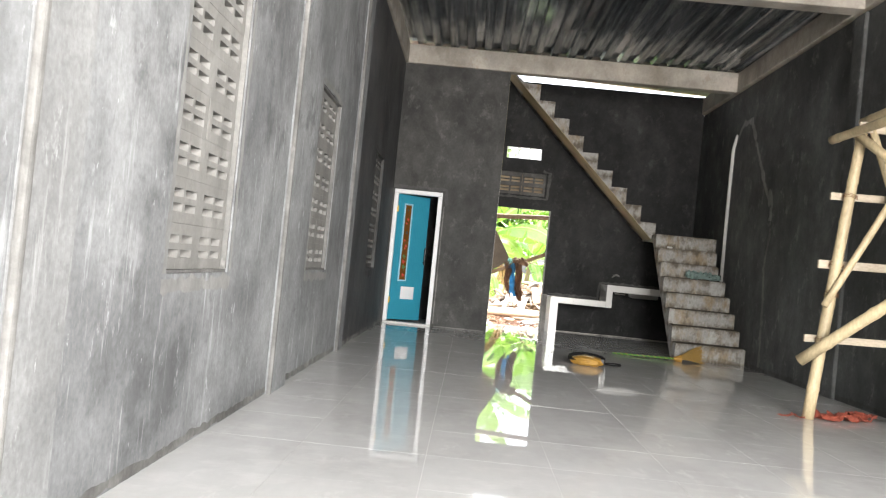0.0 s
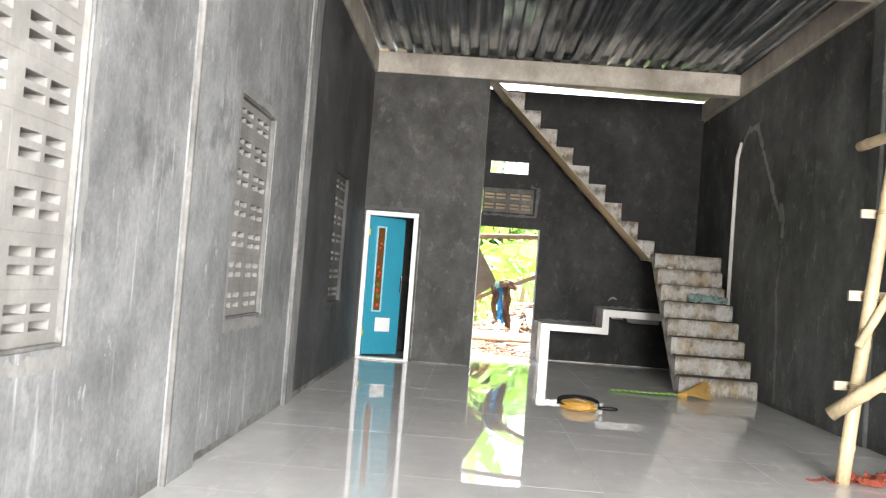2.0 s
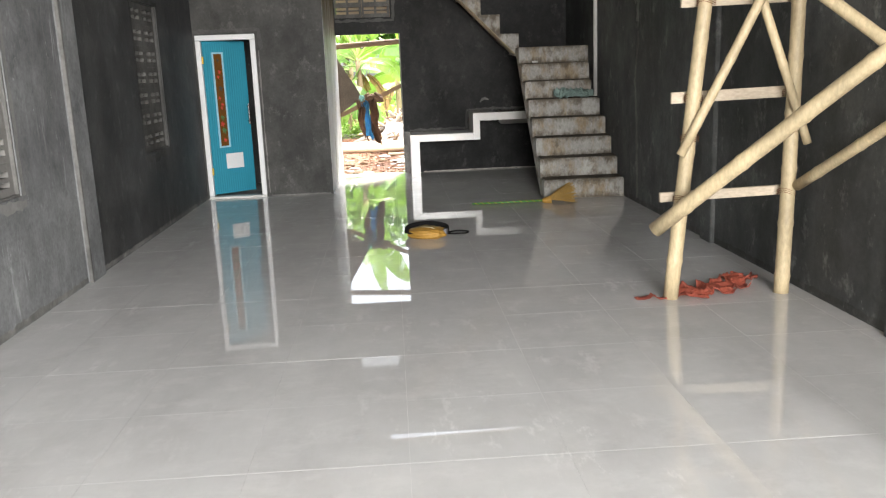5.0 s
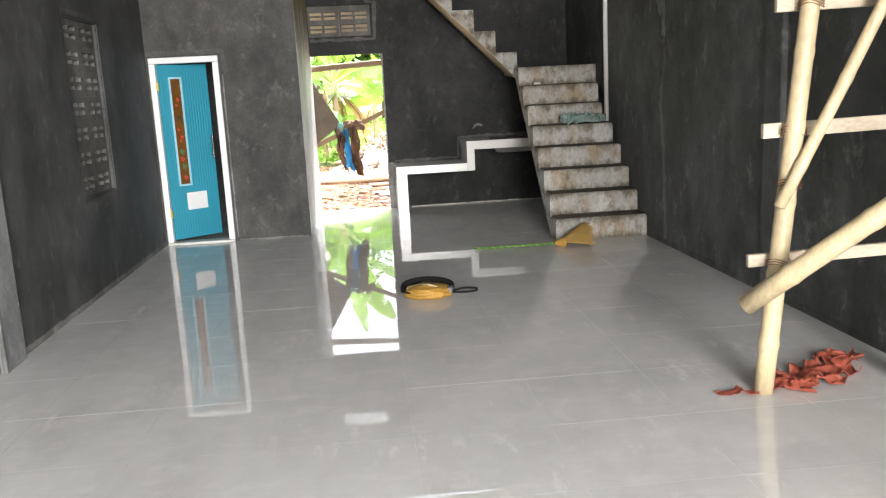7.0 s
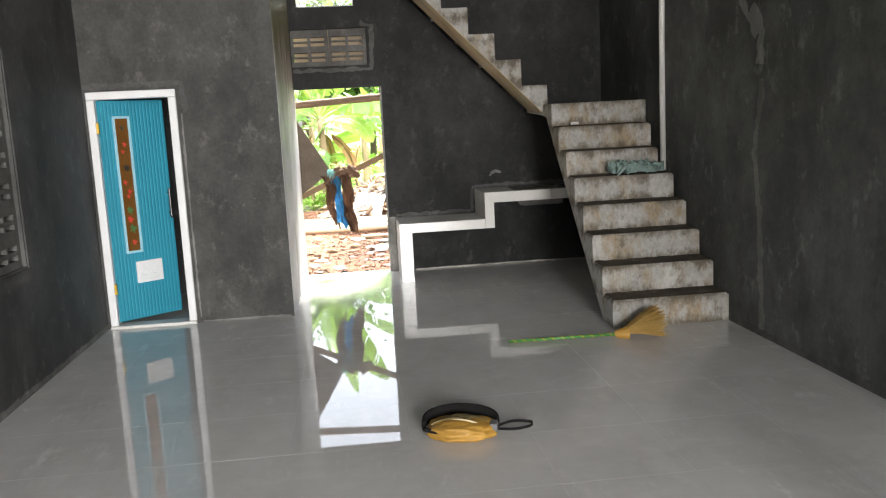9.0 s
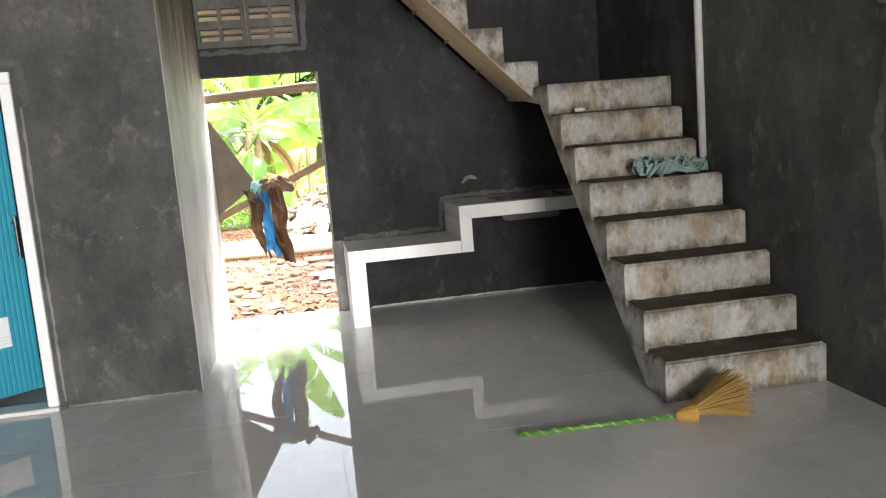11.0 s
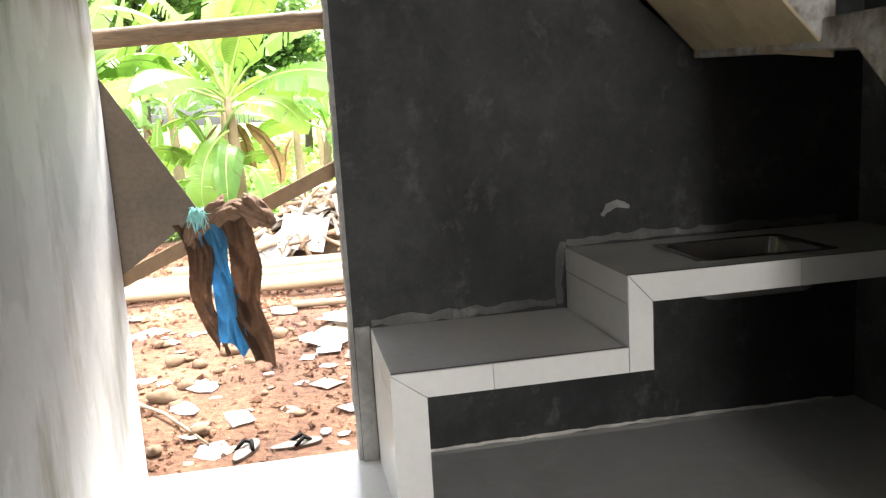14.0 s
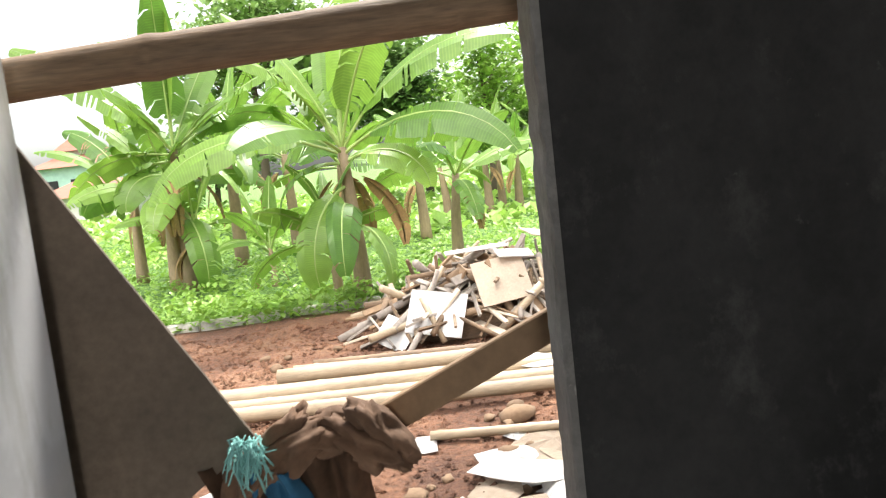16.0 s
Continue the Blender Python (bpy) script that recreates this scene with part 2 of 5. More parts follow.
DARK_PRINT = plain("dark_print", (0.04, 0.035, 0.025), 0.3)


def deck_metal():
    m, n, l, b = material("galvanised_deck", 0.28, 0.75)
    sp = noise_at(n, l, 9.0, 5, (1, 0.045, 1), 0.6)
    fine = noise_at(n, l, 14, 5, (1, 0.5, 1), 0.7)
    # pale streaks along the ribs paint glints into the metal's colour
    c = ramp(n, l, sp, [(0.36, (0.26, 0.29, 0.32)), (0.50, (0.56, 0.60, 0.64)), (0.60, (0.93, 0.94, 0.95))])
    c = mix(n, l, 0.35, c, ramp(n, l, fine, [(0.35, (0.5,)), (0.65, (1.2,))]), "MULTIPLY")
    rust = noise_at(n, l, 2.1, 5, (1, 0.6, 1), 0.65)
    c = mix(n, l, ramp(n, l, rust, [(0.76, (0.0,)), (0.84, (0.35,))]), c, (0.22, 0.14, 0.09))
    l.new(c, b.inputs["Base Color"])
    l.new(ramp(n, l, fine, [(0.3, (0.06,)), (0.7, (0.18,))]), b.inputs["Roughness"])
    bump(n, l, b, sp, 0.3, 0.01)
    return m


DECK = deck_metal()
BAMBOO = plain("dry_bamboo", (0.56, 0.45, 0.275), 0.5, 0, 0.55, 11, 0.25, (1, 1, 0.35))
BAMBOO_NODE = plain("bamboo_node_ring", (0.33, 0.22, 0.1), 0.6, 0, 0.35)
BAMBOO_OLD = plain("weathered_bamboo", (0.20, 0.13, 0.075), 0.7, 0, 0.9, 30, 0.4, (0.10, 1, 1))
BAMBOO_PALE = plain("bleached_bamboo", (0.36, 0.28, 0.185), 0.65, 0, 0.6, 14, 0.25, (0.15, 1, 1))
LUMBER = plain("cement_splashed_lumber", (0.50, 0.42, 0.32), 0.8, 0, 0.5, 6, 0.3, (1, 1, 3))
WIRE = plain("rusty_tie_wire", (0.2, 0.09, 0.04), 0.6, 0.4)
PLANK = plain("weathered_plank", (0.23, 0.145, 0.08), 0.8, 0, 0.45, 6, 0.3)
PLYWOOD = plain("brown_fibreboard", (0.13, 0.097, 0.068), 0.75, 0, 0.55, 9, 0.2)
RED_CLOTH = plain("brick_red_cloth", (0.33, 0.075, 0.045), 0.55, 0, 0.45, 8, 0.4)
BROWN_CLOTH = plain("muddy_brown_cloth", (0.155, 0.088, 0.052), 0.9, 0, 0.75, 7, 0.6)
BLUE_CLOTH = plain("faded_blue_cloth", (0.06, 0.24, 0.42), 0.9, 0, 0.4, 8, 0.4)
TEAL_MESH = plain("teal_netting", (0.22, 0.5, 0.47), 0.8, 0, 0.4, 15, 0.4)
GREY_CLOTH = plain("pale_teal_rag", (0.21, 0.29, 0.265), 0.9, 0, 0.4, 10, 0.4)
YELLOW_BAG = plain("ochre_nylon", (0.37, 0.20, 0.032), 0.6, 0, 0.35, 8, 0.2)
BLACK_NYLON = plain("black_nylon", (0.006, 0.0055, 0.0055), 0.85, 0, 0.3)
BLACK_NYLON.node_tree.nodes["Principled BSDF"].inputs["Specular IOR Level"].default_value = 0.2
BRISTLE = plain("straw_bristle", (0.30, 0.18, 0.04), 0.8, 0, 0.5, 12, 0.3)
GREEN_STICK = plain("green_wrapped_stick", (0.05, 0.2, 0.04), 0.35, 0, 0.2)
YELLOW_BAND = plain("yellow_spiral_band", (0.45, 0.38, 0.05), 0.4)
WHITE_PVC = plain("white_plastic_pipe", (0.62, 0.61, 0.58), 0.45, 0, 0.25)


def soil():
    m, n, l, b = material("red_soil", 0.95)
    big = noise_at(n, l, 0.9, 6, (1, 1, 1), 0.65)
    fine = noise_at(n, l, 22, 6, (1, 1, 1), 0.7)
    c = ramp(n, l, big, [(0.34, (0.095, 0.04, 0.02)), (0.52, (0.19, 0.088, 0.045)), (0.68, (0.27, 0.15, 0.085))])
    c = mix(n, l, 0.6, c, ramp(n, l, fine, [(0.36, (0.3,)), (0.66, (1.45,))]), "MULTIPLY")
    sep = n.new("ShaderNodeSeparateXYZ")
    geo = n.new("ShaderNodeNewGeometry")
    l.new(geo.outputs["Position"], sep.inputs["Vector"])
    edge = n.new("ShaderNodeMapRange")
    edge.inputs["From Min"].default_value, edge.inputs["From Max"].default_value = 21.9, 22.5
    l.new(sep.outputs["Y"], edge.inputs["Value"])
    grass = ramp(n, l, fine, [(0.3, (0.05, 0.12, 0.02)), (0.7, (0.14, 0.26, 0.05))])
    c = mix(n, l, edge.outputs["Result"], c, grass)
    l.new(c, b.inputs["Base Color"])
    bump(n, l, b, fine, 0.9, 0.05)
    return m


SOIL = soil()


def leaf(name, a, c, glow=0.35):
    """Green leaf: thin, lets light through, darker and lighter from leaf to leaf."""
    m, n, l, b = material(name, 0.42)
    info = n.new("ShaderNodeObjectInfo")
    geo = n.new("ShaderNodeNewGeometry")
    v = noise_at(n, l, 6.0, 4)
    col = mix(n, l, info.outputs["Random"], a, c)
    col = mix(n, l, geo.outputs["Random Per Island"], col, mix(n, l, 0.5, a, c))
    col = mix(n, l, 0.4, col, ramp(n, l, v, [(0.3, (0.6,)), (0.7, (1.3,))]), "MULTIPLY")
    at = n.new("ShaderNodeAttribute")
    at.attribute_name = "vein"
    wave = n.new("ShaderNodeMath")
    wave.operation = "SINE"
    times = n.new("ShaderNodeMath")
    times.operation = "MULTIPLY"
    times.inputs[1].default_value = 12.566
    l.new(at.outputs["Fac"], times.inputs[0])
    l.new(times.outputs[0], wave.inputs[0])
    col = mix(n, l, 1.0, col, ramp(n, l, wave.outputs[0], [(0.0, (0.93,)), (1.0, (1.12,))]), "MULTIPLY")
    l.new(col, b.inputs["Base Color"])
    tr = n.new("ShaderNodeBsdfTranslucent")
    l.new(col, tr.inputs["Color"])
    mx = n.new("ShaderNodeMixShader")
    mx.inputs["Fac"].default_value = glow
    out = n["Material Output"]
    l.new(b.outputs["BSDF"], mx.inputs[1])
    l.new(tr.outputs["BSDF"], mx.inputs[2])
    l.new(mx.outputs["Shader"], out.inputs["Surface"])
    return m


BANANA_LEAF = leaf("banana_leaf", (0.06, 0.16, 0.022), (0.25, 0.40, 0.06), 0.42)
SHRUB_LEAF = leaf("shrub_leaf", (0.14, 0.30, 0.035), (0.32, 0.50, 0.09))
TREE_LEAF = leaf("tree_leaf", (0.08, 0.17, 0.04), (0.24, 0.38, 0.10))
BANANA_STEM = plain("banana_stem", (0.27, 0.20, 0.115), 0.7, 0, 0.5, 6, 0.3, (1, 1, 0.3))
DRY_LEAF = plain("dry_banana_leaf", (0.30, 0.19, 0.08), 0.9, 0, 0.5, 8, 0.3)
BARK = plain("bark", (0.13, 0.1, 0.07), 0.9, 0, 0.4)
PAPER = plain("white_scrap_paper", (0.54, 0.53, 0.51), 0.7, 0, 0.2)
CARD = plain("buff_cardboard", (0.42, 0.34, 0.26), 0.85, 0, 0.3)
STONE = plain("buff_stone", (0.17, 0.108, 0.062), 0.9, 0, 0.4, 8, 0.4)
ROOF_TILE = plain("terracotta_roof", (0.30, 0.115, 0.075), 0.8, 0, 0.3)
PALE_WALL = plain("pale_house_wall", (0.6, 0.58, 0.54), 0.8, 0, 0.2)
MINT = plain("mint_house_wall", (0.34, 0.52, 0.45), 0.8, 0, 0.2)


# ---- mesh helpers ----
def put(name, bm, mat, parent=None, smooth=False):
    me = bpy.data.meshes.new(name)
    bm.normal_update()
    bm.to_mesh(me)
    bm.free()
    for mm in (mat if isinstance(mat, (list, tuple)) else [mat]):
        me.materials.append(mm)
    if smooth:
        me.shade_smooth()
    ob = new(name, me)
    if parent is not None:
        ob.parent = parent
    return ob


def part(name, bm, mat, parent, label="", smooth=False):
    ob = put(name, bm, mat, parent, smooth)
    if label:
        tagged(ob, label)
    return ob


def empty(name, at=(0, 0, 0), rz=0):
    ob = new(name)
    ob.empty_display_size = 0.1
    ob.matrix_world = pose(*at, 0, 0, rz)
    return ob


def structure(ob, label="", category=""):
    return tagged(ob, label, category, "", "structure")


def box(lo, hi, bev=0.0, seg=1):
    bm = bmesh.new()
    bmesh.ops.create_cube(bm, size=1)
    for v in bm.verts:
        v.co = [lo[i] + (v.co[i] + 0.5) * (hi[i] - lo[i]) for i in range(3)]
    if bev:
        bmesh.ops.bevel(bm, geom=bm.edges[:], offset=bev, segments=seg, affect="EDGES", profile=0.6)
    return bm


def merge(*bms):
    out = bmesh.new()
    for b in bms:
        me = bpy.data.meshes.new("tmp")
        b.to_mesh(me)
        b.free()
        out.from_mesh(me)
        bpy.data.meshes.remove(me)
    return out


def prism(poly, axis, a, b, bev=0.0):
    """Extrude a 2D outline along one axis: 'x' takes (y, z), 'y' takes (x, z), 'z' takes (x, y)."""
    bm = bmesh.new()

    def at(p, w):
        return {"x": (w, p[0], p[1]), "y": (p[0], w, p[1]), "z": (p[0], p[1], w)}[axis]
    lo = [bm.verts.new(at(p, a)) for p in poly]
    hi = [bm.verts.new(at(p, b)) for p in poly]
    k = len(poly)
    bm.faces.new(lo)
    bm.faces.new(hi[::-1])
    for i in range(k):
        bm.faces.new((lo[i], hi[i], hi[(i + 1) % k], lo[(i + 1) % k]))
    bmesh.ops.recalc_face_normals(bm, faces=bm.faces[:])
    if bev:
        bmesh.ops.bevel(bm, geom=bm.edges[:], offset=bev, segments=1, affect="EDGES")
    return bm


def tube(points, radii, n=10, cap=True):
    """A round tube through points with a radius at each."""
    bm = bmesh.new()
    pts = [Vector(p) for p in points]
    rings = []
    side = None
    for i, p in enumerate(pts):
        d = (pts[min(i + 1, len(pts) - 1)] - pts[max(i - 1, 0)]).normalized()
        if side is None:
            side = d.orthogonal().normalized()
        side = (side - d * side.dot(d)).normalized()
        up = d.cross(side)
        r = radii[i] if isinstance(radii, (list, tuple)) else radii
        rings.append([bm.verts.new(p + (side * math.cos(2 * math.pi * k / n) + up * math.sin(2 * math.pi * k / n)) * r) for k in range(n)])
    for a, b in zip(rings, rings[1:]):
        for k in range(n):
            bm.faces.new((a[k], a[(k + 1) % n], b[(k + 1) % n], b[k]))
    if cap:
        bm.faces.new(rings[0][::-1])
        bm.faces.new(rings[-1])
    return bm


def cells(us, vs, holes, w0, w1, axis):
    """A wall of thickness w0..w1 with rectangular holes (u0, u1, v0, v1) through it; axis is the wall's normal."""
    us = sorted(set(us) | {h[i] for h in holes for i in (0, 1)})
    vs = sorted(set(vs) | {h[i] for h in holes for i in (2, 3)})
    bm = bmesh.new()
    made = {}

    def vert(u, v, w):
        key = (u, v, w)
        if key not in made:
            made[key] = bm.verts.new((w, u, v) if axis == "x" else (u, w, v))
        return made[key]

    def solid(i, j):
        if not (0 <= i < len(us) - 1 and 0 <= j < len(vs) - 1):
            return False
        u, v = (us[i] + us[i + 1]) / 2, (vs[j] + vs[j + 1]) / 2
        return not any(h[0] < u < h[1] and h[2] < v < h[3] for h in holes)
    for i in range(len(us) - 1):
        for j in range(len(vs) - 1):
            if not solid(i, j):
                continue
            u0, u1, v0, v1 = us[i], us[i + 1], vs[j], vs[j + 1]
            for w in (w0, w1):
                bm.faces.new([vert(u0, v0, w), vert(u1, v0, w), vert(u1, v1, w), vert(u0, v1, w)])
            for di, dj, (a, b) in ((-1, 0, ((u0, v0), (u0, v1))), (1, 0, ((u1, v0), (u1, v1))), (0, -1, ((u0, v0), (u1, v0))), (0, 1, ((u0, v1), (u1, v1)))):
                if not solid(i + di, j + dj):
                    bm.faces.new([vert(*a, w0), vert(*b, w0), vert(*b, w1), vert(*a, w1)])
    bmesh.ops.recalc_face_normals(bm, faces=bm.faces[:])
    return bm


# ---- the shell ----
XL, XR = -0.745, 4.22          # side walls
YB, YD = 11.80, 13.665        # front of the bathroom block, back wall
XB = 0.83                     # side of the bathroom block
ZW = 4.20                     # top of the ring beams
Y0 = -3.0                     # open shop front
XJ = 0.853                    # the same side wall at the doorway
WINDOWS = ((2.92, 3.78), (5.80, 6.68), (9.42, 10.27))
WZ0, WZ1 = 0.80, 2.235

ground = bmesh.new()
# one sheet from the house to the horizon, denser near the back door
xs = [-400, -150, -60, -30] + [-16 + i * 0.8 for i in range(16)] + [-3.2 + 0.32 * i for i in range(36)] + [8.5 + i * 0.9 for i in range(14)] + [30, 60, 150, 400]
ys = [-400, -150, -60, -20, -6] + [13.0 + 0.32 * i for i in range(36)] + [25 + i for i in range(12)] + [45, 70, 150, 400]
grid = [[ground.verts.new((x, y, -0.10 + (0.05 * noise.noise((x * 0.9, y * 0.9, 0)) + 0.03 * noise.noise((x * 2.7, y * 2.7, 3)) if y > 14.2 else 0))) for y in ys] for x in xs]
for i in range(len(xs) - 1):
    for j in range(len(ys) - 1):
        ground.faces.new((grid[i][j], grid[i + 1][j], grid[i + 1][j + 1], grid[i][j + 1]))
structure(put("ground", ground, SOIL, None, True), "red stony soil turning to grass", "ground")

floor = structure(put("floor", box((XL - 0.15, Y0, -0.3), (XR + 0.15, YD + 0.13, -0.0012)), GROUT), "glossy pale grey tiled floor", "floor")

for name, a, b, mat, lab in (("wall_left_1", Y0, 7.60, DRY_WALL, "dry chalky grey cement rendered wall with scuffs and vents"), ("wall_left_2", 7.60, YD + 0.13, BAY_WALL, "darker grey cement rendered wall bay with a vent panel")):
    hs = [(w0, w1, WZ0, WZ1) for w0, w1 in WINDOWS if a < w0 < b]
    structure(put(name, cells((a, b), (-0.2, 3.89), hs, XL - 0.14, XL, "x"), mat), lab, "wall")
wall_right = structure(put("wall_right", cells((Y0, YD + 0.13), (-0.2, 3.89), [], XR, XR + 0.14, "x"), GREY_WALL), "grey cement rendered wall with damp stains", "wall")
VENT_ROW = (XJ + 0.004, 1.66, 2.26, 2.65)
VENT_TOP = (0.945, 1.545, 2.875, 3.075)
DOORWAY = (XJ - 0.02, 1.79, -0.02, 2.03)
wall_back = structure(put("wall_back", cells((XL, XR), (-0.2, 4.2), [DOORWAY, VENT_ROW, VENT_TOP], YD, YD + 0.13, "y"), SHADE_DARK_WALL), "dark grey cement rendered wall, coloured darker for shade, with an open doorway", "wall")
DOOR_HOLE = (-0.705, -0.005, -0.02, 1.985)
wall_block = structure(put("wall_bathroom_front", cells((XL, XB), (-0.2, 3.89), [DOOR_HOLE], YB, YB + 0.13, "y"), BLOCK_WALL), "grey cement rendered wall beside the blue door", "wall")
side = prism([(XB - 0.13, YB + 0.131), (XB + 0.0005, YB + 0.131), (XB + 0.0005, YB + 0.004), (XB + 0.003, YB + 0.004), (XJ + 0.004, YD + 0.136), (XJ - 0.126, YD + 0.136)], "z", -0.2, 3.89)
structure(put("wall_bathroom_side", side, SIDE_CEMENT), "pale smooth cement side wall leading to the doorway", "wall")
structure(put("ceiling_bathroom", box((XL, YB + 0.13, 3.9), (XB, YD, 4.0)), RAW_CEMENT), "bathroom ceiling slab", "ceiling")


def pilaster(name, x0, x1, y0, y1, mat=GREY_WALL):
    return structure(put(name, box((x0, y0, -0.1), (x1, y1, 3.885), 0.012), mat), "slightly proud cement pilaster with worn pale edges", "pilaster")


for a, b in ((1.74, 2.05), (4.88, 5.32), (7.58, 7.88)):
    pilaster("pilaster", XL - 0.05, XL + 0.035, a, b, PALE_PILASTER if a < 2 else DRY_WALL)
    edge = box((XL + 0.012, a - 0.012, -0.005), (XL + 0.041, a + 0.022, 3.88), 0.01, 2)
    structure(put("trim", edge, MORTAR), "pale worn plaster edge of a pilaster", "trim")
for a, b in ((5.10, 5.42), (7.86, 8.10)):
    pilaster("pilaster", XR - 0.035, XR + 0.05, a, b)

# ring beams and cross beams
structure(put("beam_left", box((XL - 0.16, Y0, 3.9), (XL + 0.035, YB - 0.002, 4.2), 0.01), BEAM_CEMENT), "raw concrete ring beam", "beam")
structure(put("beam_right", box((XR - 0.04, Y0, 3.92), (XR + 0.16, YD + 0.13, 4.2), 0.01), BEAM_CEMENT), "raw concrete ring beam", "beam")
structure(put("beam_rear", box((XL - 0.16, YB, 3.9), (XR - 0.042, YB + 0.19, 4.19), 0.01), BEAM_CEMENT), "raw concrete cross beam with board marks", "beam")
for y in (7.86, 5.10, 1.6, -2.98):
    structure(put("beam_cross", box((XL + 0.037, y, 3.9), (XR - 0.042, y + 0.22, 4.18), 0.01), BEAM_CEMENT), "raw concrete cross beam with board marks", "beam")

# corrugated steel deck on the beams
deck = bmesh.new()
profile = []
x = XL - 0.1
while x < XR + 0.1:
    for dx, dz in ((0, 0), (0.10, 0), (0.125, 0.05), (0.225, 0.05), (0.25, 0)):
        profile.append((x + dx, dz))
    x += 0.25
rows = []
for y in (Y0, 2.5, 5.2, 8.0, 10.0, YB + 0.1):
    rows.append([deck.verts.new((px, y, 4.205 + pz + 0.012 * noise.noise((px * 1.3, y * 0.7, 0)))) for px, pz in profile])
for a, b in zip(rows, rows[1:]):
    for i in range(len(profile) - 1):
        if profile[i + 1][0] - profile[i][0] > 1e-4:
            deck.faces.new((a[i], a[i + 1], b[i + 1], b[i]))
bmesh.ops.solidify(deck, geom=deck.faces[:], thickness=0.003)
structure(put("ceiling", deck, DECK), "corrugated galvanised steel floor deck, dull and spotted, with painted glint streaks", "ceiling")
structure(put("ceiling_slab", box((XL - 0.16, Y0, 4.275), (XR + 0.16, YB + 0.19, 4.4)), RAW_CEMENT), "slab over the deck", "ceiling")
# added cover, out of view: narrows the sky gap so the stairwell stays dark
structure(put("stairwell_sky_blocker", prism([(XL - 0.16, 4.375), (1.0, 4.365), (XR - 0.1, 4.265), (XR + 0.16, 4.26), (XR + 0.16, 4.44), (XL - 0.16, 4.44)], "y", YB + 0.192, YD + 0.16), RAW_CEMENT), "unseen cover added over the stairwell to hold back sky light", "ceiling")


# ---- vent blocks in the side wall ----
def vent_block(w, h, d):
    """One cement block with four slots, front in the plane x = 0."""
    g = 0.028
    sw, sh = (w - 3 * g - 0.05) / 2, 0.036
    hs = []
    for iu in (0, 1):
        for iv in (0, 1):
            u, v = 0.025 + g + iu * (sw + g), h / 2 - sh - 0.014 + iv * (sh + 0.028)
            hs.append((u, u + sw, v, v + sh))
    return cells((0, w), (0, h), hs, -d, 0, "x")


for k, (a, b) in enumerate(WINDOWS):
    vent = empty("vent_window", (XL, a, WZ0))
    tagged(vent, "recessed cement vent block panel in the grey wall", "vent", "vent block panels")
    w, h = (b - a - 0.03) / 2, (WZ1 - WZ0 - 0.03) / 7
    first = None
    for iu in range(2):
        for iv in range(7):
            if first is None:
                first = part("vent_block", vent_block(w - 0.001, h - 0.001, 0.09), VENT_CEMENT if k < 2 else SHADED_BLOCK, vent)
                ob = first
            else:
                ob = new("vent_block", first.data)
                ob.parent = vent
            ob.location = (-0.035 + random.uniform(-0.001, 0.001), 0.015 + iu * w, 0.015 + iv * h)
    fr = cells((0.001, b - a - 0.001), (0.001, WZ1 - WZ0 - 0.001), [(0.014, b - a - 0.014, 0.014, WZ1 - WZ0 - 0.014)], -0.10, -0.01, "x")
    part("surround", fr, MORTAR if k < 2 else DULL_MORTAR, vent, "pale cement surround")
structure(put("wall_neighbour", box((XL - 0.32, Y0, -0.2), (XL - 0.17, YD, 3.88)), GREY_WALL), "plain neighbouring wall behind the vents", "wall")

# vents over the doorway
vent = empty("vent_window", (VENT_ROW[0], YD + 0.03, VENT_ROW[2]))
tagged(vent, "cement vent blocks over the back doorway", "vent")
w, h = (VENT_ROW[1] - VENT_ROW[0]) / 2, VENT_ROW[3] - VENT_ROW[2]
for iu in range(2):
    hs = []
    for jv in (0, 1):
        for ju in (0, 1):
            for half in (0, 1):
                u, v = 0.03 + ju * (w - 0.04) / 2, 0.055 + jv * 0.16 + half * 0.055
                hs.append((u, u + (w - 0.1) / 2, v, v + 0.04))
    bm = cells((0.004, w - 0.004), (0.004, h - 0.004), hs, 0, 0.07, "y")
    ob = part("vent_block", bm, SHADED_BLOCK, vent)
    ob.location = (iu * w, 0, 0)
vent = empty("vent_window", (VENT_TOP[0], YD + 0.03, VENT_TOP[2]))
tagged(vent, "small pierced white vent high over the doorway", "vent")
w, h = (VENT_TOP[1] - VENT_TOP[0]) / 3, VENT_TOP[3] - VENT_TOP[2]
hs = [(0.012 + i * (w - 0.02) / 6, 0.012 + (i + 0.88) * (w - 0.02) / 6, 0.014 + j * (h - 0.02) / 6, 0.014 + (j + 0.88) * (h - 0.02) / 6) for i in range(6) for j in range(6)]
for i in range(3):
    ob = part("vent_block", cells((0.002, w - 0.002), (0.002, h - 0.002), hs, 0, 0.04, "y"), WHITE_PVC, vent)
    ob.location = (i * w, 0, 0)

# ---- staircase ----
stairs = empty("staircase", (3.33, 10.54, 0))
tagged(stairs, "raw stained concrete staircase turning at a landing", "staircase")
RISE, GO, NS = 0.2165, 0.247, 8


def rel(bm, origin):
    bmesh.ops.translate(bm, verts=bm.verts[:], vec=-Vector(origin))
    return bm


SO = (3.33, 10.54, 0)
# lower flight: slab under the steps, then each step
yt = 10.54 + 7 * GO


def under(y):
    return max(-0.01, (y - 10.755) * 0.93 - 0.01)


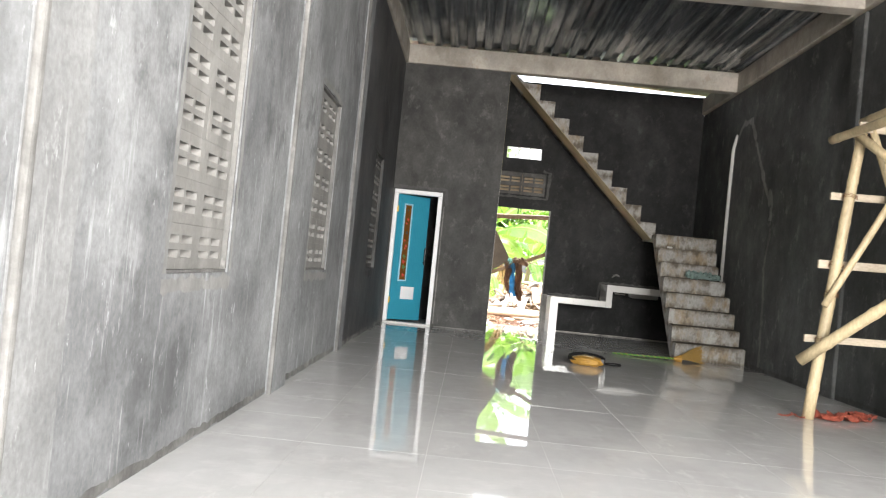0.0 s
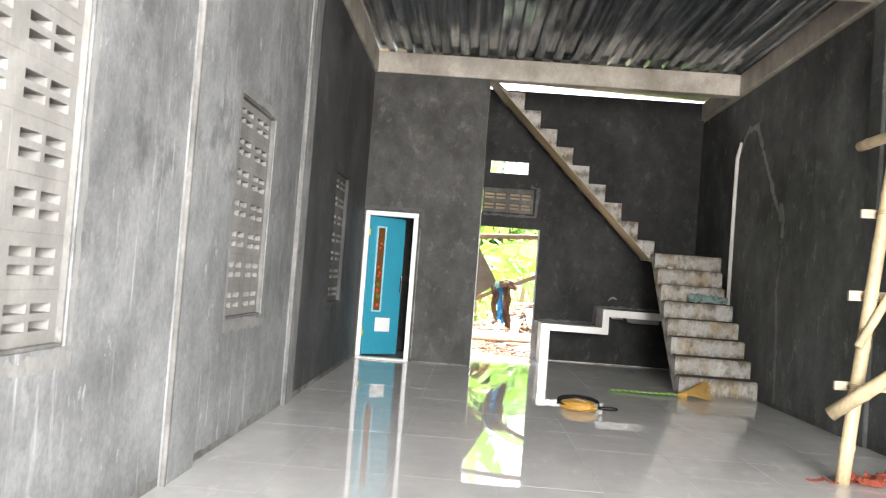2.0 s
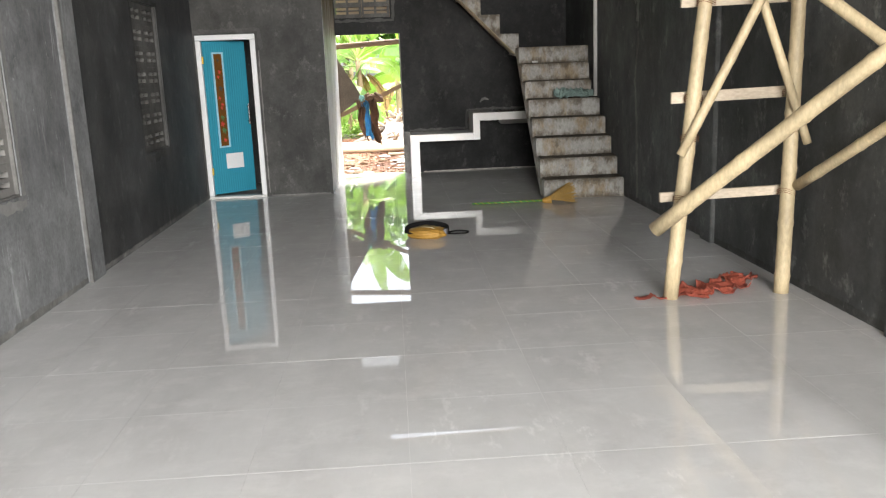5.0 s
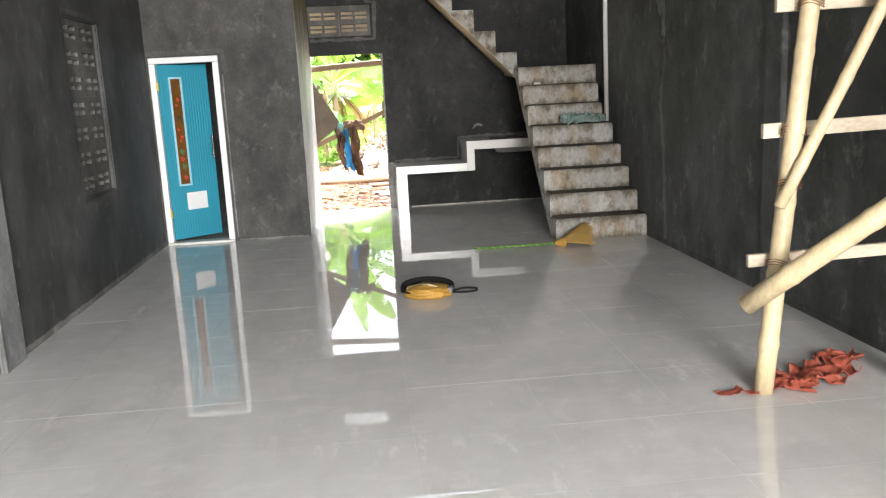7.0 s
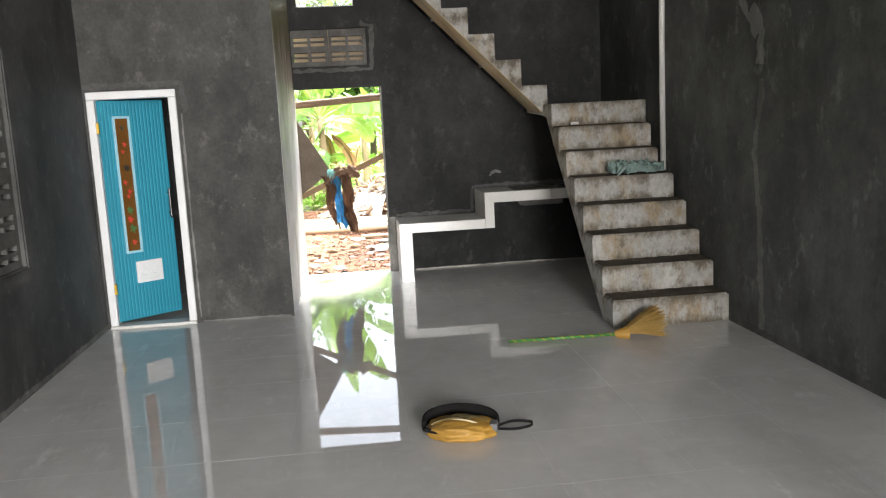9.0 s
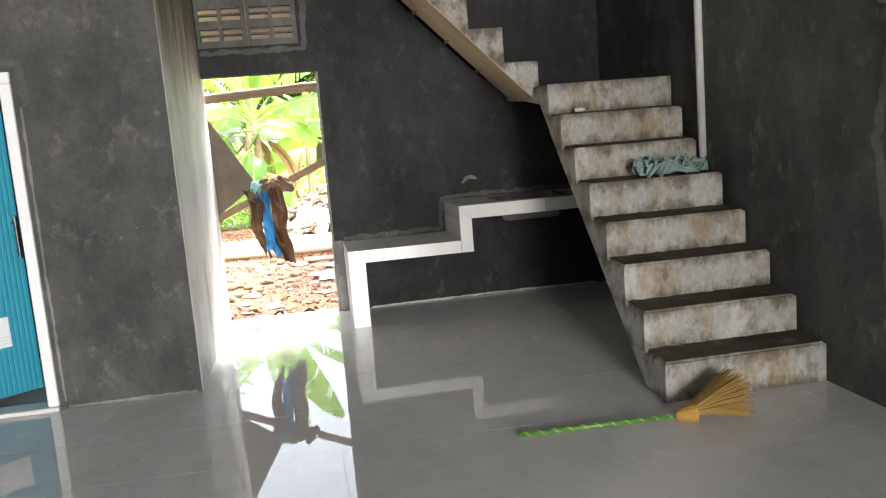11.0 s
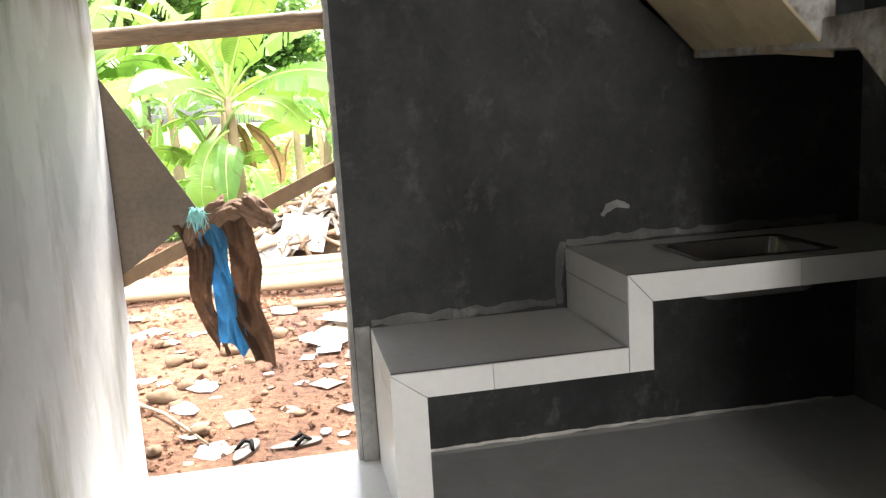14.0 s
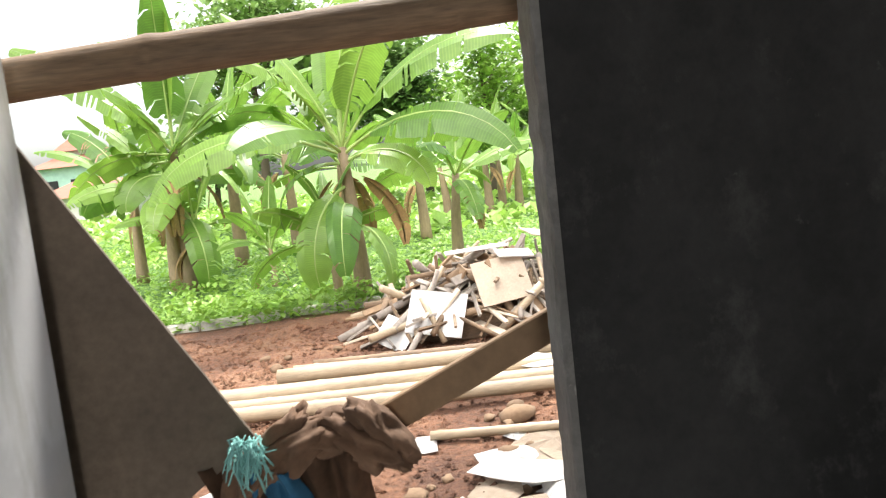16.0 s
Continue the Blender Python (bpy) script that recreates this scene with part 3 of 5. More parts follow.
STEP_GAP = (0.001, 0.012, 0.018, 0.025, 0.035, 0.08, 0.05)
for i in range(NS - 1):
    y0, z1 = 10.54 + i * GO, (i + 1) * RISE
    ye = y0 + GO - 0.001
    pl = [(y0, max(0.0, under(y0))), (y0, z1), (ye, z1), (ye, max(0.0, under(ye)))]
    b = prism(pl, "x", 3.302, XR - STEP_GAP[i])
    bmesh.ops.bevel(b, geom=[e for e in b.edges if all(abs(v.co.z - z1) < 1e-5 for v in e.verts)], offset=0.012, segments=2, affect="EDGES")
    part("step", rel(b, SO), STAIR, stairs)
    dirt = bmesh.new()
    nx = 60
    lo = [dirt.verts.new((3.316 + (XR - 3.322 - STEP_GAP[i]) * k / nx, y0 + 0.018 + 0.012 * noise.noise((k * 0.7, i * 3.0, 0)), z1 + 0.002)) for k in range(nx + 1)]
    hi = [dirt.verts.new((3.316 + (XR - 3.322 - STEP_GAP[i]) * k / nx, y0 + GO - 0.012, z1 + 0.008 + 0.008 * noise.noise((k * 0.5, i * 3.0, 5)))) for k in range(nx + 1)]
    lip = [dirt.verts.new((3.316 + (XR - 3.322 - STEP_GAP[i]) * k / nx, y0 + GO - 0.0015, z1 + 0.010 + 0.006 * noise.noise((k * 0.22, i * 3.0, 9)) + 0.004 * noise.noise((k * 1.1, i * 3.0, 2)))) for k in range(nx + 1)]
    for k in range(nx):
        dirt.faces.new((lo[k], lo[k + 1], hi[k + 1], hi[k]))
        dirt.faces.new((hi[k], hi[k + 1], lip[k + 1], lip[k]))
    part("tread", rel(dirt, SO), TREAD_DIRT, stairs, "dusty worn tread")
landing = prism([(yt, under(yt)), (12.51, 1.625), (YD - 0.002, 1.625), (YD - 0.002, 1.732), (yt, 1.732)], "x", 3.304, XR - 0.001, 0.006)
# the landing's open side runs a little askew to the wall
for v in landing.verts:
    if v.co.y > 13.2:
        v.co.x += 0.07 if v.co.x < 3.5 else 0.0
        v.co.z += 0.04 if v.co.z < 1.66 else 0.0
part("landing", rel(landing, SO), STAIR, stairs, "dusty concrete landing")
# upper flight against the back wall
UX, UG, UR, NU = 3.375, 0.2525, 0.2535, 9
poly = [(UX, 1.60)]
for i in range(NU):
    x0, z1 = UX - i * UG, 1.675 + (i + 1) * UR
    if i == 0:
        poly.append((UX, z1 - 0.003))
    else:
        poly.append((x0, z1 - UR))
        poly.append((x0, z1))
xe = UX - NU * UG
poly += [(xe, 1.675 + NU * UR), (XB + 0.002, 4.19), (XB + 0.002, 1.60 + (UX - XB) * 1.004)]
bm = prism(poly, "y", 12.70, YD - 0.002, 0.006)
# the soffit rises a little toward the wall and keeps the tan of its shuttering boards
for v in bm.verts:
    if v.co.y > 13.2 and v.co.z < 1.64 + (UX - v.co.x) * 1.004:
        v.co.z += 0.10
bm.normal_update()
for f in bm.faces:
    f.material_index = 1 if f.normal.z < -0.3 else 0
part("upper_flight", rel(bm, SO), [STAIR, SOFFIT], stairs, "pale stepped concrete flight rising along the wall")



def smear(path, width, out, mat, label, seed, lift=0.0012):
    """An irregular thin band of mortar trowelled along a wall; out is the wall's outward normal."""
    bm = bmesh.new()
    pts = [Vector(p) for p in path]
    fine = []
    for a, b in zip(pts, pts[1:]):
        k = max(2, int((b - a).length / 0.04))
        fine += [a.lerp(b, i / k) for i in range(k)]
    fine.append(pts[-1])
    o = Vector(out)
    rows_ = []
    for i, p in enumerate(fine):
        d = (fine[min(i + 1, len(fine) - 1)] - fine[max(i - 1, 0)]).normalized()
        u = o.cross(d).normalized()
        n1 = width * (0.5 + 0.8 * abs(noise.noise((i * 0.16, seed, 0))) + 0.5 * noise.noise((i * 0.6, seed, 2)) + 0.5 * noise.noise((i * 1.7, seed, 4)))
        n2 = width * (0.5 + 0.8 * abs(noise.noise((i * 0.16, seed, 7))) + 0.5 * noise.noise((i * 0.6, seed, 9)) + 0.5 * noise.noise((i * 1.7, seed, 6)))
        rows_.append([bm.verts.new(p + u * n1 + o * 0.0005), bm.verts.new(p + o * lift), bm.verts.new(p - u * n2 + o * 0.0005)])
    for a, b in zip(rows_, rows_[1:]):
        for k in range(2):
            bm.faces.new((a[k], a[k + 1], b[k + 1], b[k]))
    bmesh.ops.recalc_face_normals(bm, faces=bm.faces[:])
    return structure(put("trim", bm, mat, None, True), label, "plaster")


L1 = "uneven pale mortar band trowelled on the wall"
FB = (0, -1, 0)
smear([(1.87, YD - 0.002, 0.62), (2.3, YD - 0.002, 0.625), (2.70, YD - 0.002, 0.63)], 0.03, FB, DULL_MORTAR, L1, 1)
smear([(2.72, YD - 0.002, 0.62), (2.725, YD - 0.002, 0.80), (2.74, YD - 0.002, 0.90)], 0.03, FB, DULL_MORTAR, L1, 2)
smear([(2.76, YD - 0.002, 0.895), (3.2, YD - 0.002, 0.90), (4.1, YD - 0.002, 0.895)], 0.028, FB, DULL_MORTAR, L1, 3)
smear([(2.06, YD - 0.002, 0.006), (2.9, YD - 0.002, 0.012), (4.1, YD - 0.002, 0.006)], 0.012, FB, RAW_CEMENT, L1, 4)
smear([(2.93, YD - 0.002, 1.0), (2.96, YD - 0.002, 1.035), (3.0, YD - 0.002, 1.05), (3.06, YD - 0.002, 1.03)], 0.02, FB, MORTAR, L1, 5)
smear([(3.0, YD - 0.002, 0.735), (3.5, YD - 0.002, 0.73)], 0.02, FB, RAW_CEMENT, L1, 6)
smear([(XJ + 0.02, YD - 0.002, 2.22), (1.70, YD - 0.002, 2.22), (1.72, YD - 0.002, 2.66), (1.60, YD - 0.002, 2.70)], 0.035, FB, DULL_MORTAR, L1, 7)
smear([(-0.74, YB - 0.002, 2.04), (-0.3, YB - 0.002, 2.05), (0.05, YB - 0.002, 2.04), (0.06, YB - 0.002, 1.8)], 0.035, FB, DULL_MORTAR, L1, 8)
smear([(0.035, YB - 0.002, 1.8), (0.03, YB - 0.002, 0.9), (0.035, YB - 0.002, 0.05)], 0.012, FB, MORTAR, L1, 9)
smear([(0.05, YB - 0.002, 0.012), (0.8, YB - 0.002, 0.012)], 0.014, FB, MORTAR, L1, 10)
FR = (-1, 0, 0)
smear([(XR - 0.002, 11.72, 3.15), (XR - 0.002, 11.45, 3.38), (XR - 0.002, 11.1, 3.36), (XR - 0.002, 10.85, 3.0), (XR - 0.002, 10.35, 2.35), (XR - 0.002, 10.12, 2.1)], 0.06, FR, PALE_MORTAR, L1, 11)
smear([(XR - 0.002, 10.2, 2.3), (XR - 0.002, 10.06, 2.1), (XR - 0.002, 10.08, 1.9)], 0.08, FR, PALE_MORTAR, L1, 12)
smear([(XR - 0.002, 10.05, 1.8), (XR - 0.002, 10.15, 1.3), (XR - 0.002, 10.08, 0.9), (XR - 0.002, 10.02, 0.05)], 0.055, FR, MORTAR, L1, 13)
FLN = (1, 0, 0)
for a, b in WINDOWS:
    band_mat = PALE_MORTAR if a < 7 else DULL_MORTAR
    smear([(XL + 0.002, a - 0.05, WZ0 - 0.05), (XL + 0.002, b + 0.05, WZ0 - 0.05)], 0.05, FLN, band_mat, L1, a)
    smear([(XL + 0.002, b + 0.03, WZ0), (XL + 0.002, b + 0.03, WZ1), (XL + 0.002, b - 0.2, WZ1 + 0.03), (XL + 0.002, a - 0.03, WZ1 + 0.03), (XL + 0.002, a - 0.03, WZ0)], 0.03, FLN, band_mat, L1, b)
jamb = bmesh.new()
rows_j = []
for k in range(91):
    z = 0.005 + 2.02 * k / 90
    e = 1.772 + 0.007 * noise.noise((z * 5, 0, 0)) + 0.005 * noise.noise((z * 23, 3, 0))
    f = 0.001 + 0.012 * abs(noise.noise((z * 9, 7, 0)))
    rows_j.append([jamb.verts.new(p) for p in ((1.7895, YD + f * 0.2, z), (e + f, YD + 0.001, z), (e, YD + 0.012, z), (e + 0.004 * noise.noise((z * 14, 9, 0)), YD + 0.065, z), (e, YD + 0.120, z), (e + 0.01, YD + 0.129, z), (1.7895, YD + 0.129, z))])
for a, b in zip(rows_j, rows_j[1:]):
    for k in range(6):
        jamb.faces.new((a[k], a[k + 1], b[k + 1], b[k]))
bmesh.ops.recalc_face_normals(jamb, faces=jamb.faces[:])
structure(put("trim", jamb, MORTAR), "rough pale mortar on the doorway jamb", "plaster")
smear([(XR - 0.002, 5.45, 0.035), (XR - 0.002, 7.84, 0.035)], 0.035, FR, DULL_MORTAR, L1, 51)
smear([(XR - 0.002, 8.12, 0.035), (XR - 0.002, 10.5, 0.035)], 0.035, FR, DULL_MORTAR, L1, 52)
for k, (a, b) in enumerate(((Y0 + 0.1, 1.73), (2.06, 4.87), (5.33, 7.57), (7.89, YB - 0.01))):
    smear([(XL + 0.002, a, 0.025), (XL + 0.002, b, 0.025)], 0.035, FLN, MORTAR, "rough dusty mortar along the wall's foot", 61 + k)
structure(put("trim", box((1.792, YD - 0.012, 0.0), (1.860, YD - 0.001, 0.61), 0.003), MORTAR), "raw mortar strip on the doorway jamb", "plaster")

# white pipe up the wall behind the stairs
pipe = tube([(XR - 0.02, 11.80, 1.09), (XR - 0.02, 11.81, 2.2), (XR - 0.022, 11.79, 3.05), (XR + 0.0, 11.70, 3.25)], 0.026, 10)
tagged(put("wall_pipe", pipe, WHITE_PVC, None, True), "white plastic pipe run up the wall from the stairs", "pipe")

# ---- kitchen counter ----
CO = (1.862, 12.98, 0)
counter = empty("counter", CO)
tagged(counter, "stepped grey tiled kitchen counter with pale edging", "counter")
part("leg", rel(box((1.862, 12.985, 0), (1.985, YD - 0.002, 0.50)), CO), COUNTER_TILE, counter)
part("low_top", rel(box((1.862, 12.99, 0.505), (2.75, YD - 0.002, 0.60), 0.003), CO), COUNTER_TILE, counter)
part("riser", rel(box((2.752, 12.99, 0.505), (2.845, YD - 0.002, 0.765), 0.003), CO), COUNTER_TILE, counter)
SX0, SX1, SY0, SY1 = 3.11, 3.68, 13.10, 13.50
top = cells((2.752, XR - 0.01), (12.99, YD - 0.002), [(SX0, SX1, SY0, SY1)], 0.769, 0.872, "x")
for v in top.verts:
    v.co = (v.co.y, v.co.z, v.co.x)
bmesh.ops.recalc_face_normals(top, faces=top.faces[:])
part("high_top", rel(top, CO), COUNTER_TILE, counter)
EDGE = plain("pale_edge_tile", (0.58, 0.57, 0.54), 0.2, 0, 0.1, 6, 0.02)
for outline in ([(1.859, 0.0), (1.987, 0.0), (1.987, 0.505), (1.859, 0.600)],
                [(1.862, 0.603), (1.990, 0.508), (2.231, 0.508), (2.231, 0.603)],
                [(2.234, 0.508), (2.749, 0.508), (2.749, 0.603), (2.234, 0.603)],
                [(2.752, 0.508), (2.847, 0.508), (2.847, 0.768), (2.752, 0.872)],
                [(2.755, 0.875), (2.850, 0.770), (3.45, 0.770), (3.45, 0.875)],
                [(3.453, 0.770), (4.05, 0.770), (4.05, 0.875), (3.453, 0.875)]):
    part("edge_tile", rel(prism(outline, "y", 12.976, 12.988), CO), EDGE, counter)
JOINT = plain("dark_tile_joint", (0.07, 0.06, 0.05), 0.9, 0, 0.3)
part("joint", rel(box((1.864, 12.9885, 0.6005), (2.751, 12.996, 0.6035)), CO), JOINT, counter, "thin dark joint along the edge")
part("joint", rel(box((2.754, 12.9885, 0.8725), (4.05, 12.996, 0.8755)), CO), JOINT, counter, "thin dark joint along the edge")

sink = empty("sink", (SX0, SY0, 0.87))
tagged(sink, "stainless steel sink set in the counter", "sink")
SKO = (SX0, SY0, 0.87)
bowl = bmesh.new()


def rounded(x0, x1, y0, y1, r, z):
    pts = []
    for cx, cy, a0 in ((x1 - r, y1 - r, 0), (x0 + r, y1 - r, 90), (x0 + r, y0 + r, 180), (x1 - r, y0 + r, 270)):
        pts += [bowl.verts.new((cx + r * math.cos(radians(a0 + 15 * k)), cy + r * math.sin(radians(a0 + 15 * k)), z)) for k in range(7)]
    return pts


r = [rounded(-0.02, 0.59, -0.02, 0.42, 0.03, 0.0045), rounded(0.012, 0.558, 0.012, 0.388, 0.05, 0.0055), rounded(0.018, 0.552, 0.018, 0.382, 0.05, -0.004),
     rounded(0.024, 0.546, 0.024, 0.376, 0.06, -0.15), rounded(0.05, 0.52, 0.05, 0.35, 0.06, -0.175), rounded(0.25, 0.32, 0.16, 0.23, 0.03, -0.18)]
for a, b in zip(r, r[1:]):
    for k in range(28):
        bowl.faces.new((a[k], a[(k + 1) % 28], b[(k + 1) % 28], b[k]))
bowl.faces.new(r[-1])
bmesh.ops.recalc_face_normals(bowl, faces=bowl.faces[:])
for f in bowl.faces:
    f.normal_flip()
bmesh.ops.solidify(bowl, geom=bowl.faces[:], thickness=0.0015)
part("bowl", bowl, STEEL, sink, "", True)

# ---- bathroom door ----
DO = (-0.72, YB, 0)
door = empty("door_1", DO)
tagged(door, "turquoise ribbed plastic door standing ajar in a white frame", "door", "", "structure")
part("frame", rel(merge(box((-0.718, YB - 0.022, 0.03), (-0.655, YB + 0.10, 1.935), 0.006), box((-0.063, YB - 0.022, 0.03), (0.0, YB + 0.10, 1.935), 0.006), box((-0.718, YB - 0.022, 1.936), (0.0, YB + 0.10, 1.999), 0.006)), DO), WHITE_PAINT, door, "white door frame")
part("sill", rel(box((-0.718, YB - 0.04, 0.0), (0.0, YB + 0.12, 0.028), 0.006), DO), WHITE_PVC, door)
leaf_bm = []
W = 0.585
nr = 19
pts = [(0, 0.0)]
for i in range(nr):
    u = W * i / nr
    pts += [(u + 0.005, -0.002), (u + W / nr - 0.011, -0.002), (u + W / nr - 0.005, 0.0)]
outline = pts + [(W, 0.035), (0, 0.035)]
panel = prism([(p[0], p[1]) for p in outline[1:]], "z", 0.05, 1.93)
dl = part("door_leaf", panel, TURQUOISE, door, "ribbed turquoise door leaf")
dl.matrix_basis = pose(0.068, 0.03, 0, 0, 0, 39)
part("glass_trim", merge(box((0.115, -0.016, 0.63), (0.135, 0.0, 1.80)), box((0.245, -0.016, 0.63), (0.265, 0.0, 1.80)), box((0.1351, -0.016, 0.63), (0.2449, 0.0, 0.65)), box((0.1351, -0.016, 1.78), (0.2449, 0.0, 1.80))), PALE_BLUE, dl, "pale blue trim")
part("glass", box((0.1352, -0.008, 0.6505), (0.2448, -0.002, 1.7795)), AMBER, dl, "amber glass printed with red flowers")
for u, v, s, mat in ((0.19, 1.70, 0.02, DARK_PRINT), (0.2, 1.56, 0.022, RED_PRINT), (0.18, 1.5, 0.018, RED_PRINT), (0.2, 1.36, 0.03, DARK_PRINT), (0.175, 1.24, 0.02, RED_PRINT), (0.205, 1.16, 0.022, RED_PRINT), (0.19, 1.12, 0.018, RED_PRINT), (0.19, 1.0, 0.03, GREEN_PRINT), (0.185, 0.92, 0.03, RED_PRINT), (0.2, 0.84, 0.035, GREEN_PRINT), (0.2, 0.72, 0.025, RED_PRINT)):
    petals = [(u + s * (0.75 + 0.35 * math.cos(5 * a)) * math.cos(a), v + s * (0.9 + 0.4 * math.sin(4 * a)) * math.sin(a)) for a in [2 * math.pi * k / 20 for k in range(20)]]
    part("print", prism(petals, "y", -0.0095, -0.0085), mat, dl)
bm = [box((0.19, -0.012, 0.36), (0.43, -0.003, 0.55), 0.003)]
bm += [box((0.205, -0.017, 0.378 + i * 0.02), (0.415, -0.0125, 0.389 + i * 0.02)) for i in range(8)]
part("vent_grille", merge(*bm), WHITE_PAINT, dl, "white louvred vent")
part("handle", merge(tube([(0.545, -0.045, 0.9), (0.545, -0.045, 1.16)], 0.011), tube([(0.545, -0.045, 0.94), (0.545, 0.0, 0.94)], 0.006), tube([(0.545, -0.045, 1.12), (0.545, 0.0, 1.12)], 0.006)), BLACK, dl, "black pull handle")
for z in (0.3, 1.66):
    part("hinge", rel(box((-0.656, YB - 0.026, z), (-0.635, YB + 0.0, z + 0.09), 0.003), DO), BRASS, door, "yellow hinge")
structure(put("wall_bathroom_back", box((XL, YD - 0.42, -0.2), (XB - 0.132, YD - 0.4, 3.89)), GREY_WALL), "dark bathroom interior", "wall")


# ---- bamboo pieces ----
def bamboo(a, b, r0, r1, mat=None, parent=None, node=0.34, name="pole", label=""):
    """A culm with swollen nodes and ring scars."""
    a, b = Vector(a), Vector(b)
    length = (b - a).length
    pts, rad = [], []
    steps = max(2, int(length / node))
    off = random.uniform(0.2, 0.8)
    marks = [(k + off) / steps for k in range(steps)]
    ts = [0.0]
    for k in marks:
        ts += [max(0.001, k - 0.035 / length), k, min(0.999, k + 0.03 / length)]
    ts = sorted(set(ts + [1.0]))
    bow = Vector((random.uniform(-1, 1), random.uniform(-1, 1), random.uniform(-1, 1))) * 0.006 * length
    for t in ts:
        r = r0 + (r1 - r0) * t
        near = min(abs(t - k) for k in marks) * length
        pts.append(a.lerp(b, t) + bow * 4 * t * (1 - t))
        rad.append(r * (1.10 if near < 0.004 else 1.0))
    ob = put(name, tube(pts, rad, 12), mat or BAMBOO, parent, True)
    if parent is not None and label:
        tagged(ob, label)
    rings = []
    for k in marks[:40]:
        c = a.lerp(b, k) + bow * 4 * k * (1 - k)
        d = (b - a).normalized() * 0.006
        rings.append(tube([c - d, c + d], (r0 + (r1 - r0) * k) * 1.07, 12))
    for rg in rings:
        put("node_ring", rg, BAMBOO_NODE, ob, True)
    return ob


def wire_tie(p, parent, r=0.055):
    bms = []
    for k in range(3):
        pts = [Vector(p) + Vector((r * math.cos(t), r * math.sin(t), 0.012 * k - 0.012 + 0.012 * math.sin(2 * t))) for t in [2 * math.pi * i / 14 for i in range(15)]]
        bms.append(tube(pts, 0.002, 5))
    return part("wire_tie", merge(*bms), WIRE, parent)


# ---- bamboo scaffold by the right wall ----
scaf = empty("scaffold", (0, 0, 0))
tagged(scaf, "bamboo pole scaffold trestle tied with rusty wire", "scaffold")
LEGS = (((3.335, 6.33, 0), (3.56, 6.31, 2.37)), ((4.06, 6.33, 0), (4.07, 6.31, 2.39)))
for a, b in LEGS:
    bamboo(a, b, 0.047, 0.04, BAMBOO, scaf, name="leg")
# sawn bars across the legs
for xa, xb, z, h in ((3.27, 4.13, 0.645, 0.03), (3.33, 4.13, 1.258, 0.034), (3.38, 4.08, 1.82, 0.03)):
    b = box((xa, 6.375, z - h), (xb, 6.405, z + h), 0.003)
    for v in b.verts:
        v.co.z += 0.02 * (v.co.x - xa)
    part("crossbar", b, LUMBER, scaf, "sawn timber bar splashed with cement")
part("crossbar", box((3.50, 6.235, 2.335), (4.14, 6.263, 2.42), 0.003), LUMBER, scaf, "sawn timber bar splashed with cement")
for a, b, r in (((3.60, 6.26, 2.40), (4.14, 6.25, 0.96), 0.028), ((4.09, 6.225, 2.42), (3.35, 6.25, 0.92), 0.03),
                ((3.20, 6.255, 0.465), (4.15, 5.38, 1.545), 0.048), ((3.47, 6.22, 2.31), (4.14, 5.40, 1.49), 0.036),
                ((4.10, 6.27, 0.70), (4.17, 5.10, 1.29), 0.034)):
    bamboo(a, b, r, r * 0.92, BAMBOO, scaf, name="brace")
for a, b, r in (((3.38, 6.45, 2.29), (3.34, 3.55, 2.25), 0.036), ((3.60, 6.42, 2.455), (3.58, 3.55, 2.455), 0.033), ((4.05, 6.42, 2.46), (4.05, 3.55, 2.46), 0.042)):
    bamboo(a, b, r, r * 0.95, BAMBOO, scaf, name="rail")
# the near trestle that carries the other ends
for x in (3.5, 4.09):
    bamboo((x, 3.66, 0), (x, 3.66, 2.45), 0.045, 0.04, BAMBOO, scaf, name="leg")
part("crossbar", box((3.3, 3.72, 2.30), (4.14, 3.75, 2.415), 0.003), LUMBER, scaf)
for p in ((3.395, 6.33, 0.645), (4.06, 6.33, 0.66), (3.45, 6.33, 1.26), (4.065, 6.33, 1.27), (3.51, 6.32, 1.82), (4.07, 6.32, 1.83), (3.42, 6.3, 1.02), (4.08, 6.3, 2.3), (3.56, 6.29, 2.3)):
    wire_tie(p, scaf)

